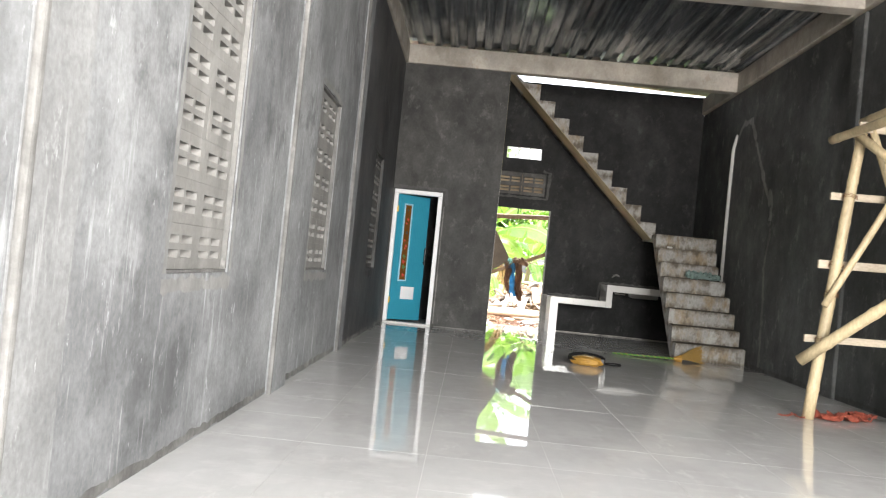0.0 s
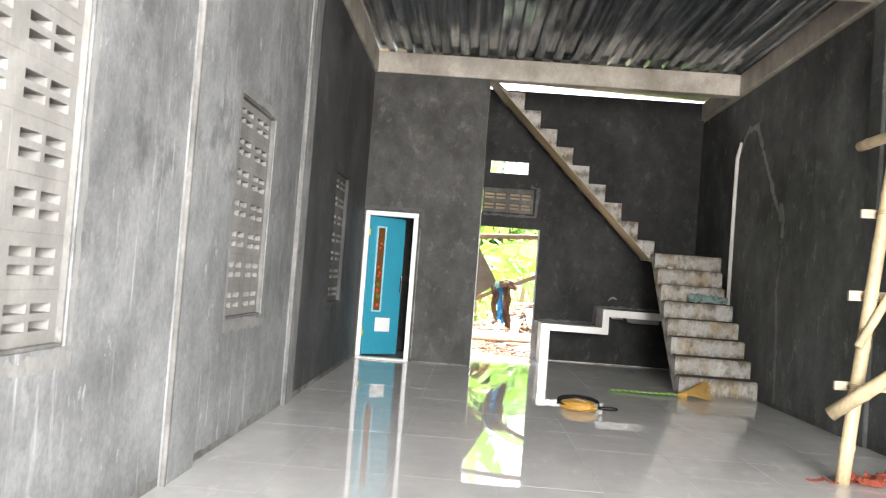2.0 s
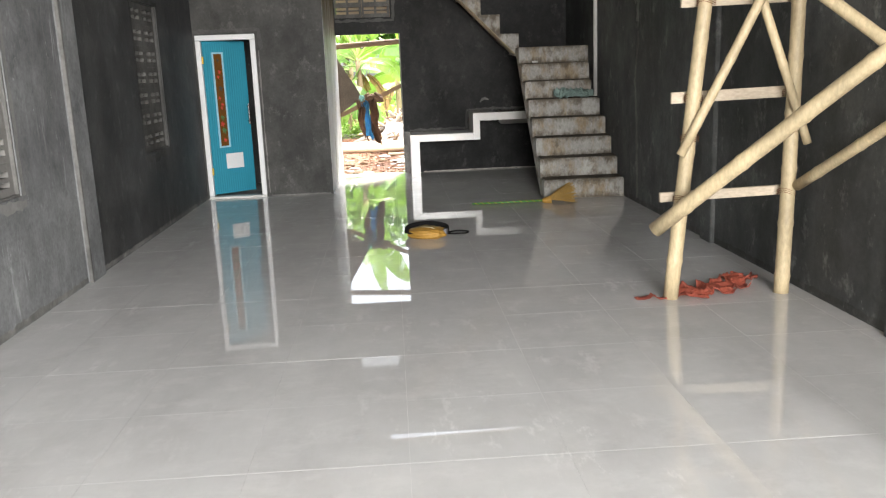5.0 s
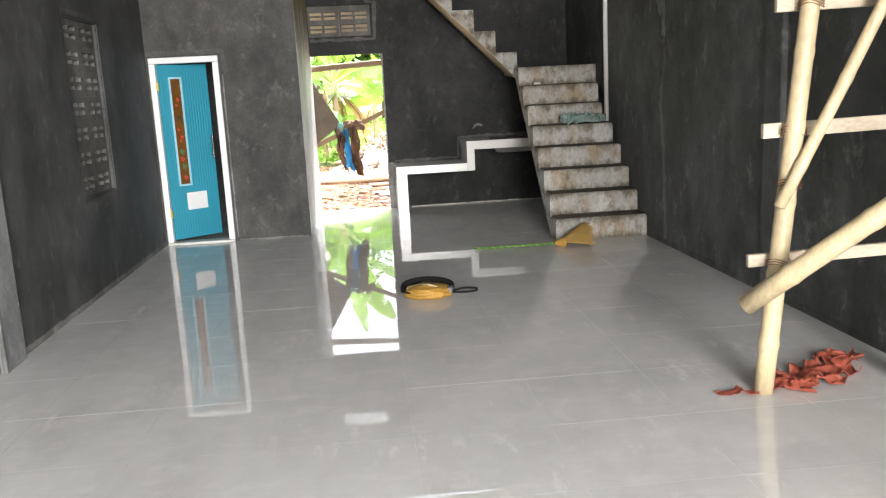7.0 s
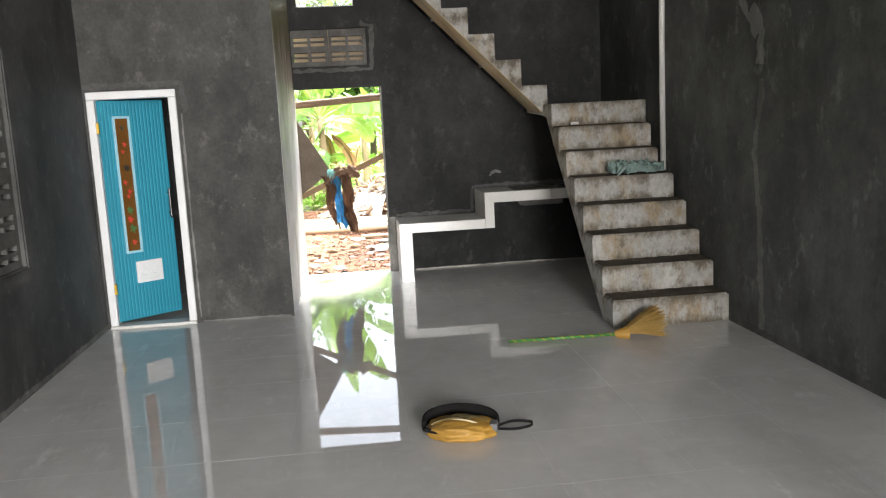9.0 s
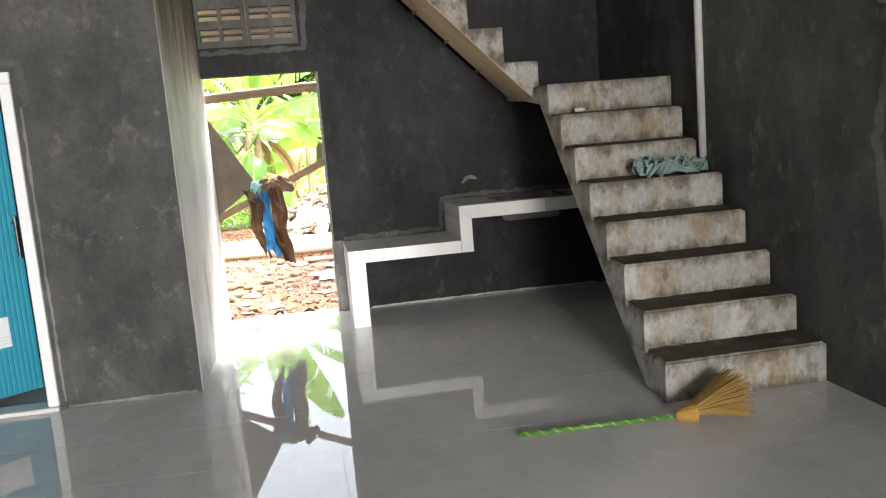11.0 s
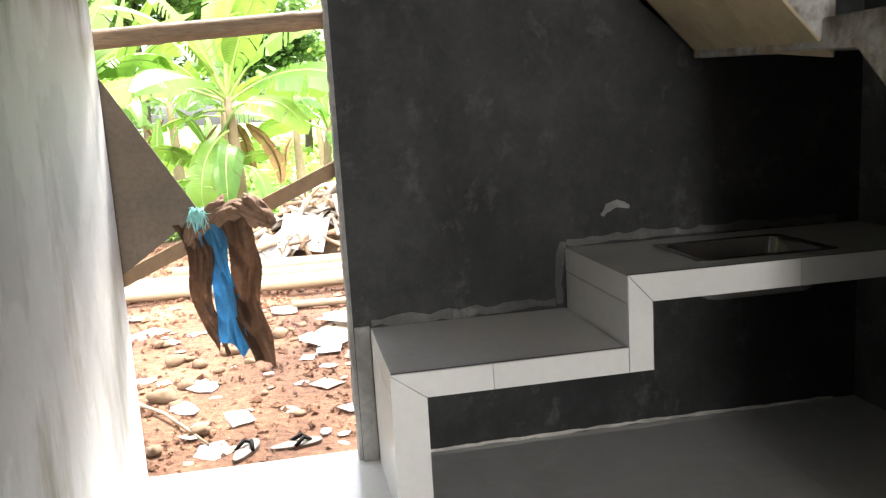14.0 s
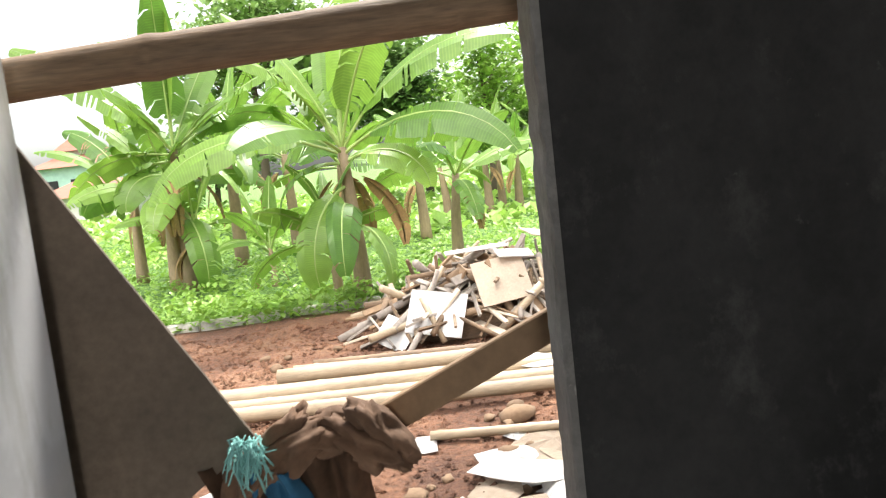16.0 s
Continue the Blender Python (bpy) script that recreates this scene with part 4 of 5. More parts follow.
# ---- red cloth under the scaffold foot ----
def ragged_sheet(w, d, h, seed, at, rz, nx=70, ny=34):
    """One limp piece with a notched outline, soft ridges and curled rims."""
    bm = bmesh.new()
    g = []
    for i in range(nx):
        u = 2 * i / (nx - 1) - 1
        end = 0.12 + 0.88 * max(0.0, 1 - abs(u) ** 3.5) ** 0.5
        lo = -0.5 * end * (0.55 + 0.75 * abs(noise.noise((u * 2.6, seed, 0))) + 0.35 * noise.noise((u * 7, seed, 2)))
        hi = 0.5 * end * (0.55 + 0.75 * abs(noise.noise((u * 2.4, seed, 5))) + 0.35 * noise.noise((u * 6, seed, 8)))
        drift = 0.3 * noise.noise((u * 1.7, seed, 11))
        row = []
        for j in range(ny):
            v = j / (ny - 1)
            x = u * w / 2 + 0.03 * noise.noise((v * 3, u * 4, seed))
            y = (lo + (hi - lo) * v + drift) * d
            q = Vector((x * 5 + y * 5, y * 9 - x * 4, seed))
            ridge = max(0.0, 1 - 3.2 * abs(noise.noise(q))) ** 1.5
            rim = max(0.0, 1 - 8 * min(v, 1 - v)) * abs(noise.noise((u * 5, seed, 20 + round(v)))) * 1.3
            z = 0.004 + h * (0.55 * ridge + 0.35 * rim + 0.25 * abs(noise.noise(q * 2.1)))
            row.append(bm.verts.new((x, y, z)))
        g.append(row)
    low = [[bm.verts.new((v.co.x, v.co.y, v.co.z - 0.003)) for v in row] for row in g]
    for i in range(nx - 1):
        for j in range(ny - 1):
            bm.faces.new((g[i][j], g[i + 1][j], g[i + 1][j + 1], g[i][j + 1]))
            bm.faces.new((low[i][j], low[i][j + 1], low[i + 1][j + 1], low[i + 1][j]))
    rim = [(i, 0) for i in range(nx)] + [(nx - 1, j) for j in range(1, ny)] + [(i, ny - 1) for i in range(nx - 2, -1, -1)] + [(0, j) for j in range(ny - 2, 0, -1)]
    for (a, b), (c, d) in zip(rim, rim[1:] + rim[:1]):
        bm.faces.new((g[a][b], low[a][b], low[c][d], g[c][d]))
    bmesh.ops.transform(bm, matrix=pose(*at, 0, 0, rz), verts=bm.verts[:])
    return bm


red = put("cloth", ragged_sheet(0.62, 0.30, 0.075, 3.0, (3.70, 6.50, 0), 26), RED_CLOTH, None, True)
tagged(red, "crumpled brick red cloth round the scaffold foot", "cloth")
for size, at, rz in (((0.40, 0.20, 0.06, 8.0), (3.56, 6.36, 0.004), 8), ((0.22, 0.09, 0.05, 12.0), (3.22, 6.33, 0.0), -6), ((0.26, 0.15, 0.06, 17.0), (3.93, 6.63, 0.006), 40)):
    part("fold", ragged_sheet(*size, at, rz, 50, 26), RED_CLOTH, red, "", True)

rag = put("rag", ragged_sheet(0.50, 0.26, 0.15, 9.0, (3.88, 11.63, 5 * RISE + 0.012), 4), GREY_CLOTH, None, True)
tagged(rag, "pale teal tangled net rag dropped on a stair tread", "rag")
part("fold", ragged_sheet(0.34, 0.18, 0.13, 14.0, (3.82, 11.62, 5 * RISE + 0.03), -8), GREY_CLOTH, rag, "", True)
for k in range(5):
    path = []
    for i in range(60):
        a = i * 0.62 + k
        path.append((3.875 + 0.19 * math.sin(a * 0.93 + k) * (0.75 + 0.25 * math.sin(i * 0.21)), 11.60 + 0.07 * math.cos(a * 1.07 + 2 * k), 5 * RISE + 0.07 + 0.035 * math.sin(a * 1.7 + k) - 0.25 * (0.19 * math.sin(a * 0.93 + k)) ** 2 * 4))
    part("net_strand", tube(path, 0.0045, 5), GREY_CLOTH, rag, "", True)
tagged(put("pipe_offcut", tube([(3.47, 12.21, 7 * RISE + 0.026), (3.545, 12.215, 7 * RISE + 0.027)], 0.014, 10), WHITE_PVC, None, True), "short white plastic pipe offcut on a stair tread", "pipe")

# ---- broom ----
broom = empty("broom", (2.46, 10.36, 0.02))
tagged(broom, "straw broom with a green striped handle lying on the tiles", "broom")
BO = (2.46, 10.36, 0.02)
handle = part("handle", rel(tube([(2.46, 10.36, 0.016), (3.25, 10.285, 0.03)], 0.0105, 10), BO), GREEN_STICK, broom, "green handle with yellow spiral stripes", True)
sp = []
for k in range(150):
    t = k / 149
    a = 2 * math.pi * t * 11
    sp.append((2.47 + 0.77 * t, 10.359 - 0.073 * t + 0.0105 * math.cos(a), 0.016 + 0.014 * t + 0.0105 * math.sin(a)))
part("stripe", rel(tube(sp, 0.004, 5), BO), YELLOW_BAND, handle)
part("binding", rel(tube([(3.23, 10.287, 0.03), (3.27, 10.283, 0.032), (3.33, 10.277, 0.035)], [0.02, 0.036, 0.05], 12), BO), YELLOW_BAG, broom, "orange binding")
br = []
rnd = random.Random(5)
for k in range(260):
    a, e = rnd.uniform(-1, 1), rnd.uniform(-0.16, 0.55)
    l0 = rnd.uniform(0.25, 0.31)
    p0 = Vector((3.31, 10.279, 0.045)) + Vector((0, a * 0.025, e * 0.05))
    d = Vector((math.cos(e), a * 0.22 + 0.04, math.sin(e))).normalized()
    p1 = p0 + d * l0
    p1.z = max(p1.z, 0.004)
    br.append(tube([p0, (p0 + p1) / 2 + Vector((0, 0, 0.006)), p1], [0.003, 0.0032, 0.0018], 4, False))
part("bristles", rel(merge(*br), BO), BRISTLE, broom)

# ---- belt bag ----
BGO = (1.88, 8.68, 0)
bag = empty("belt_bag", BGO)
tagged(bag, "ochre and black nylon tool bag lying on the tiles", "bag")
bm = bmesh.new()
bmesh.ops.create_uvsphere(bm, u_segments=64, v_segments=36, radius=1)
for v in bm.verts:
    c = v.co.copy()
    f = 1 + 0.12 * noise.noise(c * 2.2) + 0.16 * (0.4 - abs(noise.noise(Vector((c.x * 1.5, c.y * 4, c.z * 2))))) + 0.05 * noise.noise(c * 6)
    sx = 0.18 if c.x > 0 else 0.165
    v.co = Vector((math.copysign(abs(c.x) ** 0.75, c.x) * sx * f, math.copysign(abs(c.y) ** 0.8, c.y) * 0.115 * f, max(0.0, 0.045 + math.copysign(abs(c.z) ** 0.8, c.z) * 0.05 * f)))
b0 = part("pouch", bm, YELLOW_BAG, bag, "ochre pouch", True)
b0.matrix_basis = pose(0, 0, 0, 0, 0, -14)
TURN = pose(0, 0, 0, 0, 0, -14)


def ribbon(path, half, thick):
    """An upright flat band through points, half its width above and below."""
    bm = bmesh.new()
    pts = [Vector(p) for p in path]
    rows_ = []
    for i, p in enumerate(pts):
        d = pts[min(i + 1, len(pts) - 1)] - pts[max(i - 1, 0)]
        o = Vector((d.y, -d.x, 0)).normalized() * thick / 2
        h = half[i] if isinstance(half, list) else half
        up = Vector((0, 0, h))
        rows_.append([bm.verts.new(v) for v in (p + o - up, p + o * 1.4, p + o + up, p - o + up, p - o * 1.4, p - o - up)])
    for a, b in zip(rows_, rows_[1:]):
        for k in range(6):
            bm.faces.new((a[k], a[(k + 1) % 6], b[(k + 1) % 6], b[k]))
    bm.faces.new(rows_[0])
    bm.faces.new(rows_[-1][::-1])
    bmesh.ops.recalc_face_normals(bm, faces=bm.faces[:])
    return bm


arc = [radians(2 + 196 * k / 30) for k in range(31)]
back = [(0.195 * math.cos(t) - 0.005, 0.035 + 0.125 * math.sin(t) ** 0.8 if math.sin(t) > 0 else 0.035 + 0.16 * math.sin(t), 0.062 + 0.022 * max(0, math.sin(t))) for t in arc]
ob = part("belt", ribbon(back, [0.022 + 0.018 * math.sin(math.pi * k / 30) for k in range(31)], 0.014), BLACK_NYLON, bag, "black padded belt", True)
ob.matrix_basis = TURN
front = [(-0.185 + 0.17 * k / 12, -0.055 - 0.052 * math.sin(math.pi * 0.5 * k / 12), 0.062 - 0.012 * k / 12) for k in range(13)]
ob = part("zip", tube(front, [0.012] * 12 + [0.005], 6), BLACK_NYLON, bag, "dark zip band", True)
ob.matrix_basis = TURN
OLIVE = plain("faded_olive_camouflage", (0.33, 0.25, 0.11), 0.7, 0, 0.8, 16, 0.2)
fl = bmesh.new()
g = []
for i in range(31):
    row = []
    for j in range(13):
        u, v = i / 15 - 1, j / 12
        x = 0.145 * u
        y = -0.012 + 0.10 * v * (1 - 0.55 * u * u) + 0.012 * u
        z = 0.103 + 0.012 * noise.noise((u * 2.5, v * 3, 2)) + 0.010 * (1 - 3 * abs(noise.noise((u * 2 + v, v * 4, 7)))) - 0.030 * u * u - 0.02 * v * v
        row.append(fl.verts.new((x, y, z)))
    g.append(row)
for i in range(30):
    for j in range(12):
        fl.faces.new((g[i][j], g[i + 1][j], g[i + 1][j + 1], g[i][j + 1]))
bmesh.ops.solidify(fl, geom=fl.faces[:], thickness=0.004)
ob = part("flap", fl, OLIVE, bag, "faded olive and beige flap", True)
ob.matrix_basis = TURN
PIPING = plain("pale_seam", (0.55, 0.48, 0.3), 0.7)
ob = part("seam", tube([(-0.15 + 0.29 * k / 12, -0.018 + 0.018 * math.sin(k * 0.5), 0.1 - 0.028 * (k / 6 - 1) ** 2 + 0.003 * math.sin(k)) for k in range(13)], 0.005, 6), PIPING, bag, "pale seam", True)
ob.matrix_basis = TURN
ob = part("tab", box((0.152, -0.035, 0.03), (0.19, 0.035, 0.082), 0.008, 2), plain("grey_webbing", (0.14, 0.14, 0.15), 0.8), bag, "grey webbing tab")
ob.matrix_basis = TURN
loop = [(0.18 + 0.20 * t, 0.002 + 0.030 * math.sin(math.pi * min(1, t * 1.02)) + 0.03 * t, 0.034 + 0.008 * math.sin(3 * t)) for t in [k / 12 for k in range(13)]]
loop += [(0.385 - 0.003 * k, 0.03 - 0.012 * k, 0.03) for k in (0, 1, 2)]
loop += [(0.375 - 0.195 * t, 0.004 - 0.030 * math.sin(math.pi * min(1, t)) - 0.012 * t, 0.026 + 0.006 * t) for t in [k / 12 for k in range(1, 13)]]
ob = part("strap", ribbon(loop, 0.007, 0.004), BLACK_NYLON, bag, "black webbing loop", True)


# ---- outside the back door ----
rail = bamboo((0.10, 13.90, 1.832), (2.90, 13.885, 1.972), 0.042, 0.040, BAMBOO_OLD, None, 0.5)
rail.name = "bamboo_rail"
tagged(rail, "weathered bamboo rail tied across the back doorway", "pole")
post = bamboo((0.12, 13.98, -0.2), (0.12, 13.98, 2.6), 0.045, 0.04, BAMBOO_OLD)
post.name = "bamboo_post"
tagged(post, "weathered bamboo post standing against the outer wall", "pole")
post = bamboo((2.86, 13.97, -0.2), (2.86, 13.97, 2.6), 0.045, 0.04, BAMBOO_OLD)
post.name = "bamboo_post"
tagged(post, "weathered bamboo post standing against the outer wall", "pole")
bm = prism([(0.20, 1.25), (0.62, 2.10), (1.19, 1.135), (0.858, 0.90), (0.30, 0.52)], "y", 13.865, 13.874)
tagged(put("board", bm, PLYWOOD), "brown fibreboard offcut hung outside the doorway", "board")
bm = box((0, -0.012, -0.032), (2.35, 0.012, 0.032), 0.003)
ob = put("plank", bm, PLANK)
ob.matrix_world = pose(0.10, 13.895, 0.545, 0, -23.6, 0)
tagged(ob, "rough plank slanting across outside the doorway", "plank")
tagged(put("board", box((0.88, YD + 0.30, 2.2), (1.75, YD + 0.312, 2.72)), BAMBOO_PALE), "pale wooden board fixed outside behind the vents", "board")
for x in (0.9, 1.72):
    tagged(put("batten", box((x - 0.02, YD + 0.131, 2.2), (x + 0.02, YD + 0.299, 2.24)), PLANK), "short wooden batten holding a board", "batten")


def drape(name, top, bottom, width0, width1, mat, seed, label, nx=30, ny=60):
    """A strip of cloth hanging from the plank in deep folds."""
    bm = bmesh.new()
    a, b = Vector(top), Vector(bottom)
    g = []
    for j in range(ny + 1):
        t = j / ny
        c = a.lerp(b, t) + Vector((0.05 * noise.noise((t * 2.5, seed, 0)), 0, 0))
        w = (width0 + (width1 - width0) * t) * (1 + 0.55 * noise.noise((t * 3.4, seed + 5, 0)))
        row = []
        for i in range(nx + 1):
            u = i / nx - 0.5
            y = 0.075 * noise.noise((u * 1.9 + 0.8 * t, t * 1.3, seed)) + 0.07 * (0.35 - abs(noise.noise((u * 1.7 + 1.9 * t, t * 3.1 - 1.5 * u, seed + 3)))) + 0.008 * noise.noise((u * 9, t * 11, seed))
            z = -0.10 * noise.noise((u * 2.2, seed, 3)) * t ** 3 - 0.05 * (u + 0.5) * t ** 3
            row.append(bm.verts.new(c + Vector((u * w, y, z))))
        g.append(row)
    for j in range(ny):
        for i in range(nx):
            bm.faces.new((g[j][i], g[j][i + 1], g[j + 1][i + 1], g[j + 1][i]))
    bmesh.ops.solidify(bm, geom=bm.faces[:], thickness=0.003)
    return bm


rnd_c = random.Random(21)
cloth = empty("hanging_cloth", (1.27, 13.85, 1.10))
tagged(cloth, "muddy brown and blue work clothes hung over a plank", "clothes")
CLO = (1.27, 13.85, 1.10)
part("trouser_leg", rel(drape("l", (1.135, 13.83, 1.09), (1.215, 13.84, 0.52), 0.13, 0.055, BROWN_CLOTH, 1.0, ""), CLO), BROWN_CLOTH, cloth, "", True)
part("trouser_leg", rel(drape("r", (1.335, 13.82, 1.11), (1.395, 13.84, 0.46), 0.135, 0.105, BROWN_CLOTH, 4.0, ""), CLO), BROWN_CLOTH, cloth, "", True)
part("blue_shirt", rel(drape("b", (1.22, 13.80, 1.09), (1.285, 13.82, 0.57), 0.085, 0.12, BLUE_CLOTH, 7.0, ""), CLO), BLUE_CLOTH, cloth, "faded blue cloth", True)
# brown cloth bunched over the plank
folds = []
for k in range(9):
    t = k / 8
    bun = bmesh.new()
    bmesh.ops.create_icosphere(bun, subdivisions=4, radius=1)
    for v in bun.verts:
        c = v.co.copy()
        q = Vector((c.x * 0.9 + k * 3.1, c.y * 2.2, c.z * 2.6 + c.x * 1.1))
        f = 1 + 0.35 * noise.noise(c * 1.4 + Vector((k * 2.0, 0, 0))) - 0.5 * abs(noise.noise(q)) + 0.12 * noise.noise(q * 2.4)
        v.co = Vector((c.x * 0.095 * f, c.y * 0.05 * f, c.z * 0.042 * f))
    lean = -62 + 105 * t + rnd_c.uniform(-14, 14)
    at = (-0.11 + 0.28 * t, rnd_c.uniform(-0.03, 0.02), -0.04 + 0.055 * math.sin(math.pi * t) + 0.05 * t + rnd_c.uniform(-0.015, 0.015))
    bmesh.ops.transform(bun, matrix=pose(*at, rnd_c.uniform(-20, 20), lean, rnd_c.uniform(-15, 15)), verts=bun.verts[:])
    folds.append(bun)
for bun in folds:
    part("fold", bun, BROWN_CLOTH, cloth, "bunched brown cloth", True)
strands = []
for k in range(80):
    p0 = Vector((-0.085 + rnd_c.uniform(-0.028, 0.028), -0.05 + rnd_c.uniform(-0.02, 0.01), 0.05 + rnd_c.uniform(-0.03, 0.02)))
    p1 = p0 + Vector((rnd_c.uniform(-0.02, 0.022), rnd_c.uniform(-0.02, 0.01), rnd_c.uniform(-0.05, 0.0)))
    p2 = p1 + Vector((rnd_c.uniform(-0.014, 0.02), rnd_c.uniform(-0.01, 0.01), rnd_c.uniform(-0.05, 0.005)))
    strands.append(tube([p0, p1, p2], [0.0022, 0.0022, 0.0014], 4))
part("net_tuft", merge(*strands), TEAL_MESH, cloth, "frayed teal netting", True)

GZ = -0.10
rnd = random.Random(11)


def ground_z(x, y):
    return -0.10 + 0.05 * noise.noise((x * 0.9, y * 0.9, 0)) + 0.03 * noise.noise((x * 2.7, y * 2.7, 3))


# stack of bamboo poles lying on the soil
for k, (y, x0, x1, r, m) in enumerate(((17.95, -1.2, 4.6, 0.055, BAMBOO_PALE), (18.12, -1.6, 4.8, 0.06, BAMBOO_PALE), (18.30, -1.0, 5.0, 0.06, BAMBOO_PALE), (18.48, -1.4, 4.4, 0.055, BAMBOO_PALE), (18.72, 0.35, 4.2, 0.065, BAMBOO_PALE), (18.92, 0.45, 4.9, 0.05, BAMBOO_PALE), (19.08, 0.6, 4.0, 0.045, BAMBOO_OLD))):
    z = -0.06 + r
    ob = bamboo((x0, y + 0.12, z), (x1, y - 0.22, z + (0.05 if k > 1 else 0.02)), r, r * 0.9, m, None, 0.42)
    ob.name = "bamboo_pole"
    tagged(ob, "long pale bamboo pole lying in a row on the soil", "pole", "bamboo poles on the ground")
ob = bamboo((1.52, 17.15, -0.05), (2.95, 16.95, -0.03), 0.03, 0.028, BAMBOO_PALE)
ob.name = "bamboo_pole"
tagged(ob, "split bamboo length lying among scraps", "pole", "bamboo poles on the ground")

# heap of offcuts
GREY_WOOD = plain("grey_weathered_wood", (0.30, 0.26, 0.22), 0.85, 0, 0.5, 6, 0.3)
pile = empty("debris_heap", (2.25, 20.45, GZ))
tagged(pile, "heap of bamboo offcuts, boards and plaster sheet scraps", "debris")
core = bmesh.new()
bmesh.ops.create_icosphere(core, subdivisions=3, radius=1)
for v in core.verts:
    c = v.co.copy()
    v.co = Vector((c.x * 1.0, c.y * 0.6, max(-0.05, c.z * 0.5))) * (1 + 0.15 * noise.noise(c * 3))
part("soil_core", core, BAMBOO_OLD, pile, "dark rubble inside the heap")
for k in range(230):
    a = rnd.uniform(0, 2 * math.pi)
    h = rnd.uniform(0.0, 0.95)
    rr = 1.3 * (1 - h) ** 0.7
    c = Vector((math.cos(a) * rr, math.sin(a) * rr * 0.65, 0.08 + 0.60 * h))
    lean = Vector((-math.cos(a) * 0.8 + rnd.uniform(-1, 1), -math.sin(a) * 0.5 + rnd.uniform(-0.5, 0.5), rnd.uniform(0.0, 0.9) * (1 - 0.5 * h))).normalized()
    ln = rnd.uniform(0.35, 0.95)
    p, q = c - lean * ln / 2, c + lean * ln / 2
    p.z, q.z = max(p.z, 0.03), max(q.z, 0.03)
    if k % 3 == 0:
        r = rnd.uniform(0.018, 0.045)
        part("bamboo_offcut", tube([p, q], [r, r * 0.92], 9), rnd.choice((GREY_WOOD, BAMBOO_PALE, BAMBOO_OLD)), pile, "", True)
    else:
        w = rnd.uniform(0.03, 0.08) if k % 4 == 1 else rnd.uniform(0.010, 0.026)
        b = box((-ln / 2, -w, -0.012), (ln / 2, w, 0.012), 0.003)
        m = (q - p).to_track_quat("X", "Z").to_matrix().to_4x4()
        bmesh.ops.transform(b, matrix=Matrix.Translation((p + q) / 2) @ m @ pose(0, 0, 0, rnd.uniform(-60, 60)), verts=b.verts[:])
        part("board_offcut", b, rnd.choice((LUMBER, PLANK, BAMBOO_OLD, GREY_WOOD, GREY_WOOD, GREY_WOOD)), pile)
for c, s, rot, m in (((-0.55, -0.62, 0.28), (0.55, 0.42), (62, 8, -20), PAPER), ((0.1, -0.58, 0.52), (0.5, 0.45), (58, -6, 8), CARD), ((0.95, -0.35, 0.42), (0.55, 0.3), (55, 28, 25), PAPER), ((-0.95, -0.55, 0.12), (0.35, 0.3), (50, 20, -35), PAPER), ((-0.1, -0.3, 0.80), (0.6, 0.1), (10, -2, 4), PAPER), ((0.25, -0.45, 0.74), (0.35, 0.16), (20, 6, 12), PAPER), ((0.6, 0.0, 0.85), (0.4, 0.25), (15, 12, 30), CARD)):
    b = box((-s[0] / 2, -s[1] / 2, -0.006), (s[0] / 2, s[1] / 2, 0.006))
    bmesh.ops.transform(b, matrix=pose(*c, *rot), verts=b.verts[:])
    part("sheet_scrap", b, m, pile, "pale plaster sheet scrap" if m is PAPER else "")


# scraps, stones and sandals on the soil
def scrap(x, y, s, mat, seed, rx=0, lift=0.0):
    bm = bmesh.new()
    rr = random.Random(seed)
    n = rr.choice((4, 4, 5, 7))
    asp = rr.uniform(0.45, 1.0)
    pts = [(s * rr.uniform(0.85, 1.2) * math.cos(2 * math.pi * (k + 0.5) / n), s * asp * rr.uniform(0.85, 1.2) * math.sin(2 * math.pi * (k + 0.5) / n)) for k in range(n)]
    fold = rr.uniform(0.02, 0.16)
    dense = []
    for k in range(n):
        a, b = Vector(pts[k]), Vector(pts[(k + 1) % n])
        dense += [a.lerp(b, i / 3) for i in range(3)]
    mid = bm.verts.new((0, 0, 0.012 + fold * s))
    inner = [bm.verts.new((p.x * 0.55, p.y * 0.55, 0.012 + s * fold * (0.6 + noise.noise((p.x * 30 / s * 0.1, p.y * 3, seed))))) for p in dense]
    ring = [bm.verts.new((p.x, p.y, 0.008 + s * fold * abs(noise.noise((p.x * 4 / s, p.y * 4 / s, seed))))) for p in dense]
    for k in range(len(dense)):
        k2 = (k + 1) % len(dense)
        bm.faces.new((mid, inner[k], inner[k2]))
        bm.faces.new((inner[k], ring[k], ring[k2], inner[k2]))
    bmesh.ops.solidify(bm, geom=bm.faces[:], thickness=0.004)
    ob = put("paper_scrap", bm, mat)
    ob.matrix_world = pose(x, y, ground_z(x, y) + lift, rx, 0, rr.uniform(0, 360))
    return tagged(ob, "torn white paper and sheet scrap lying on soil" if mat is PAPER else "torn buff cardboard scrap lying on soil", "scrap", "scraps on the soil")


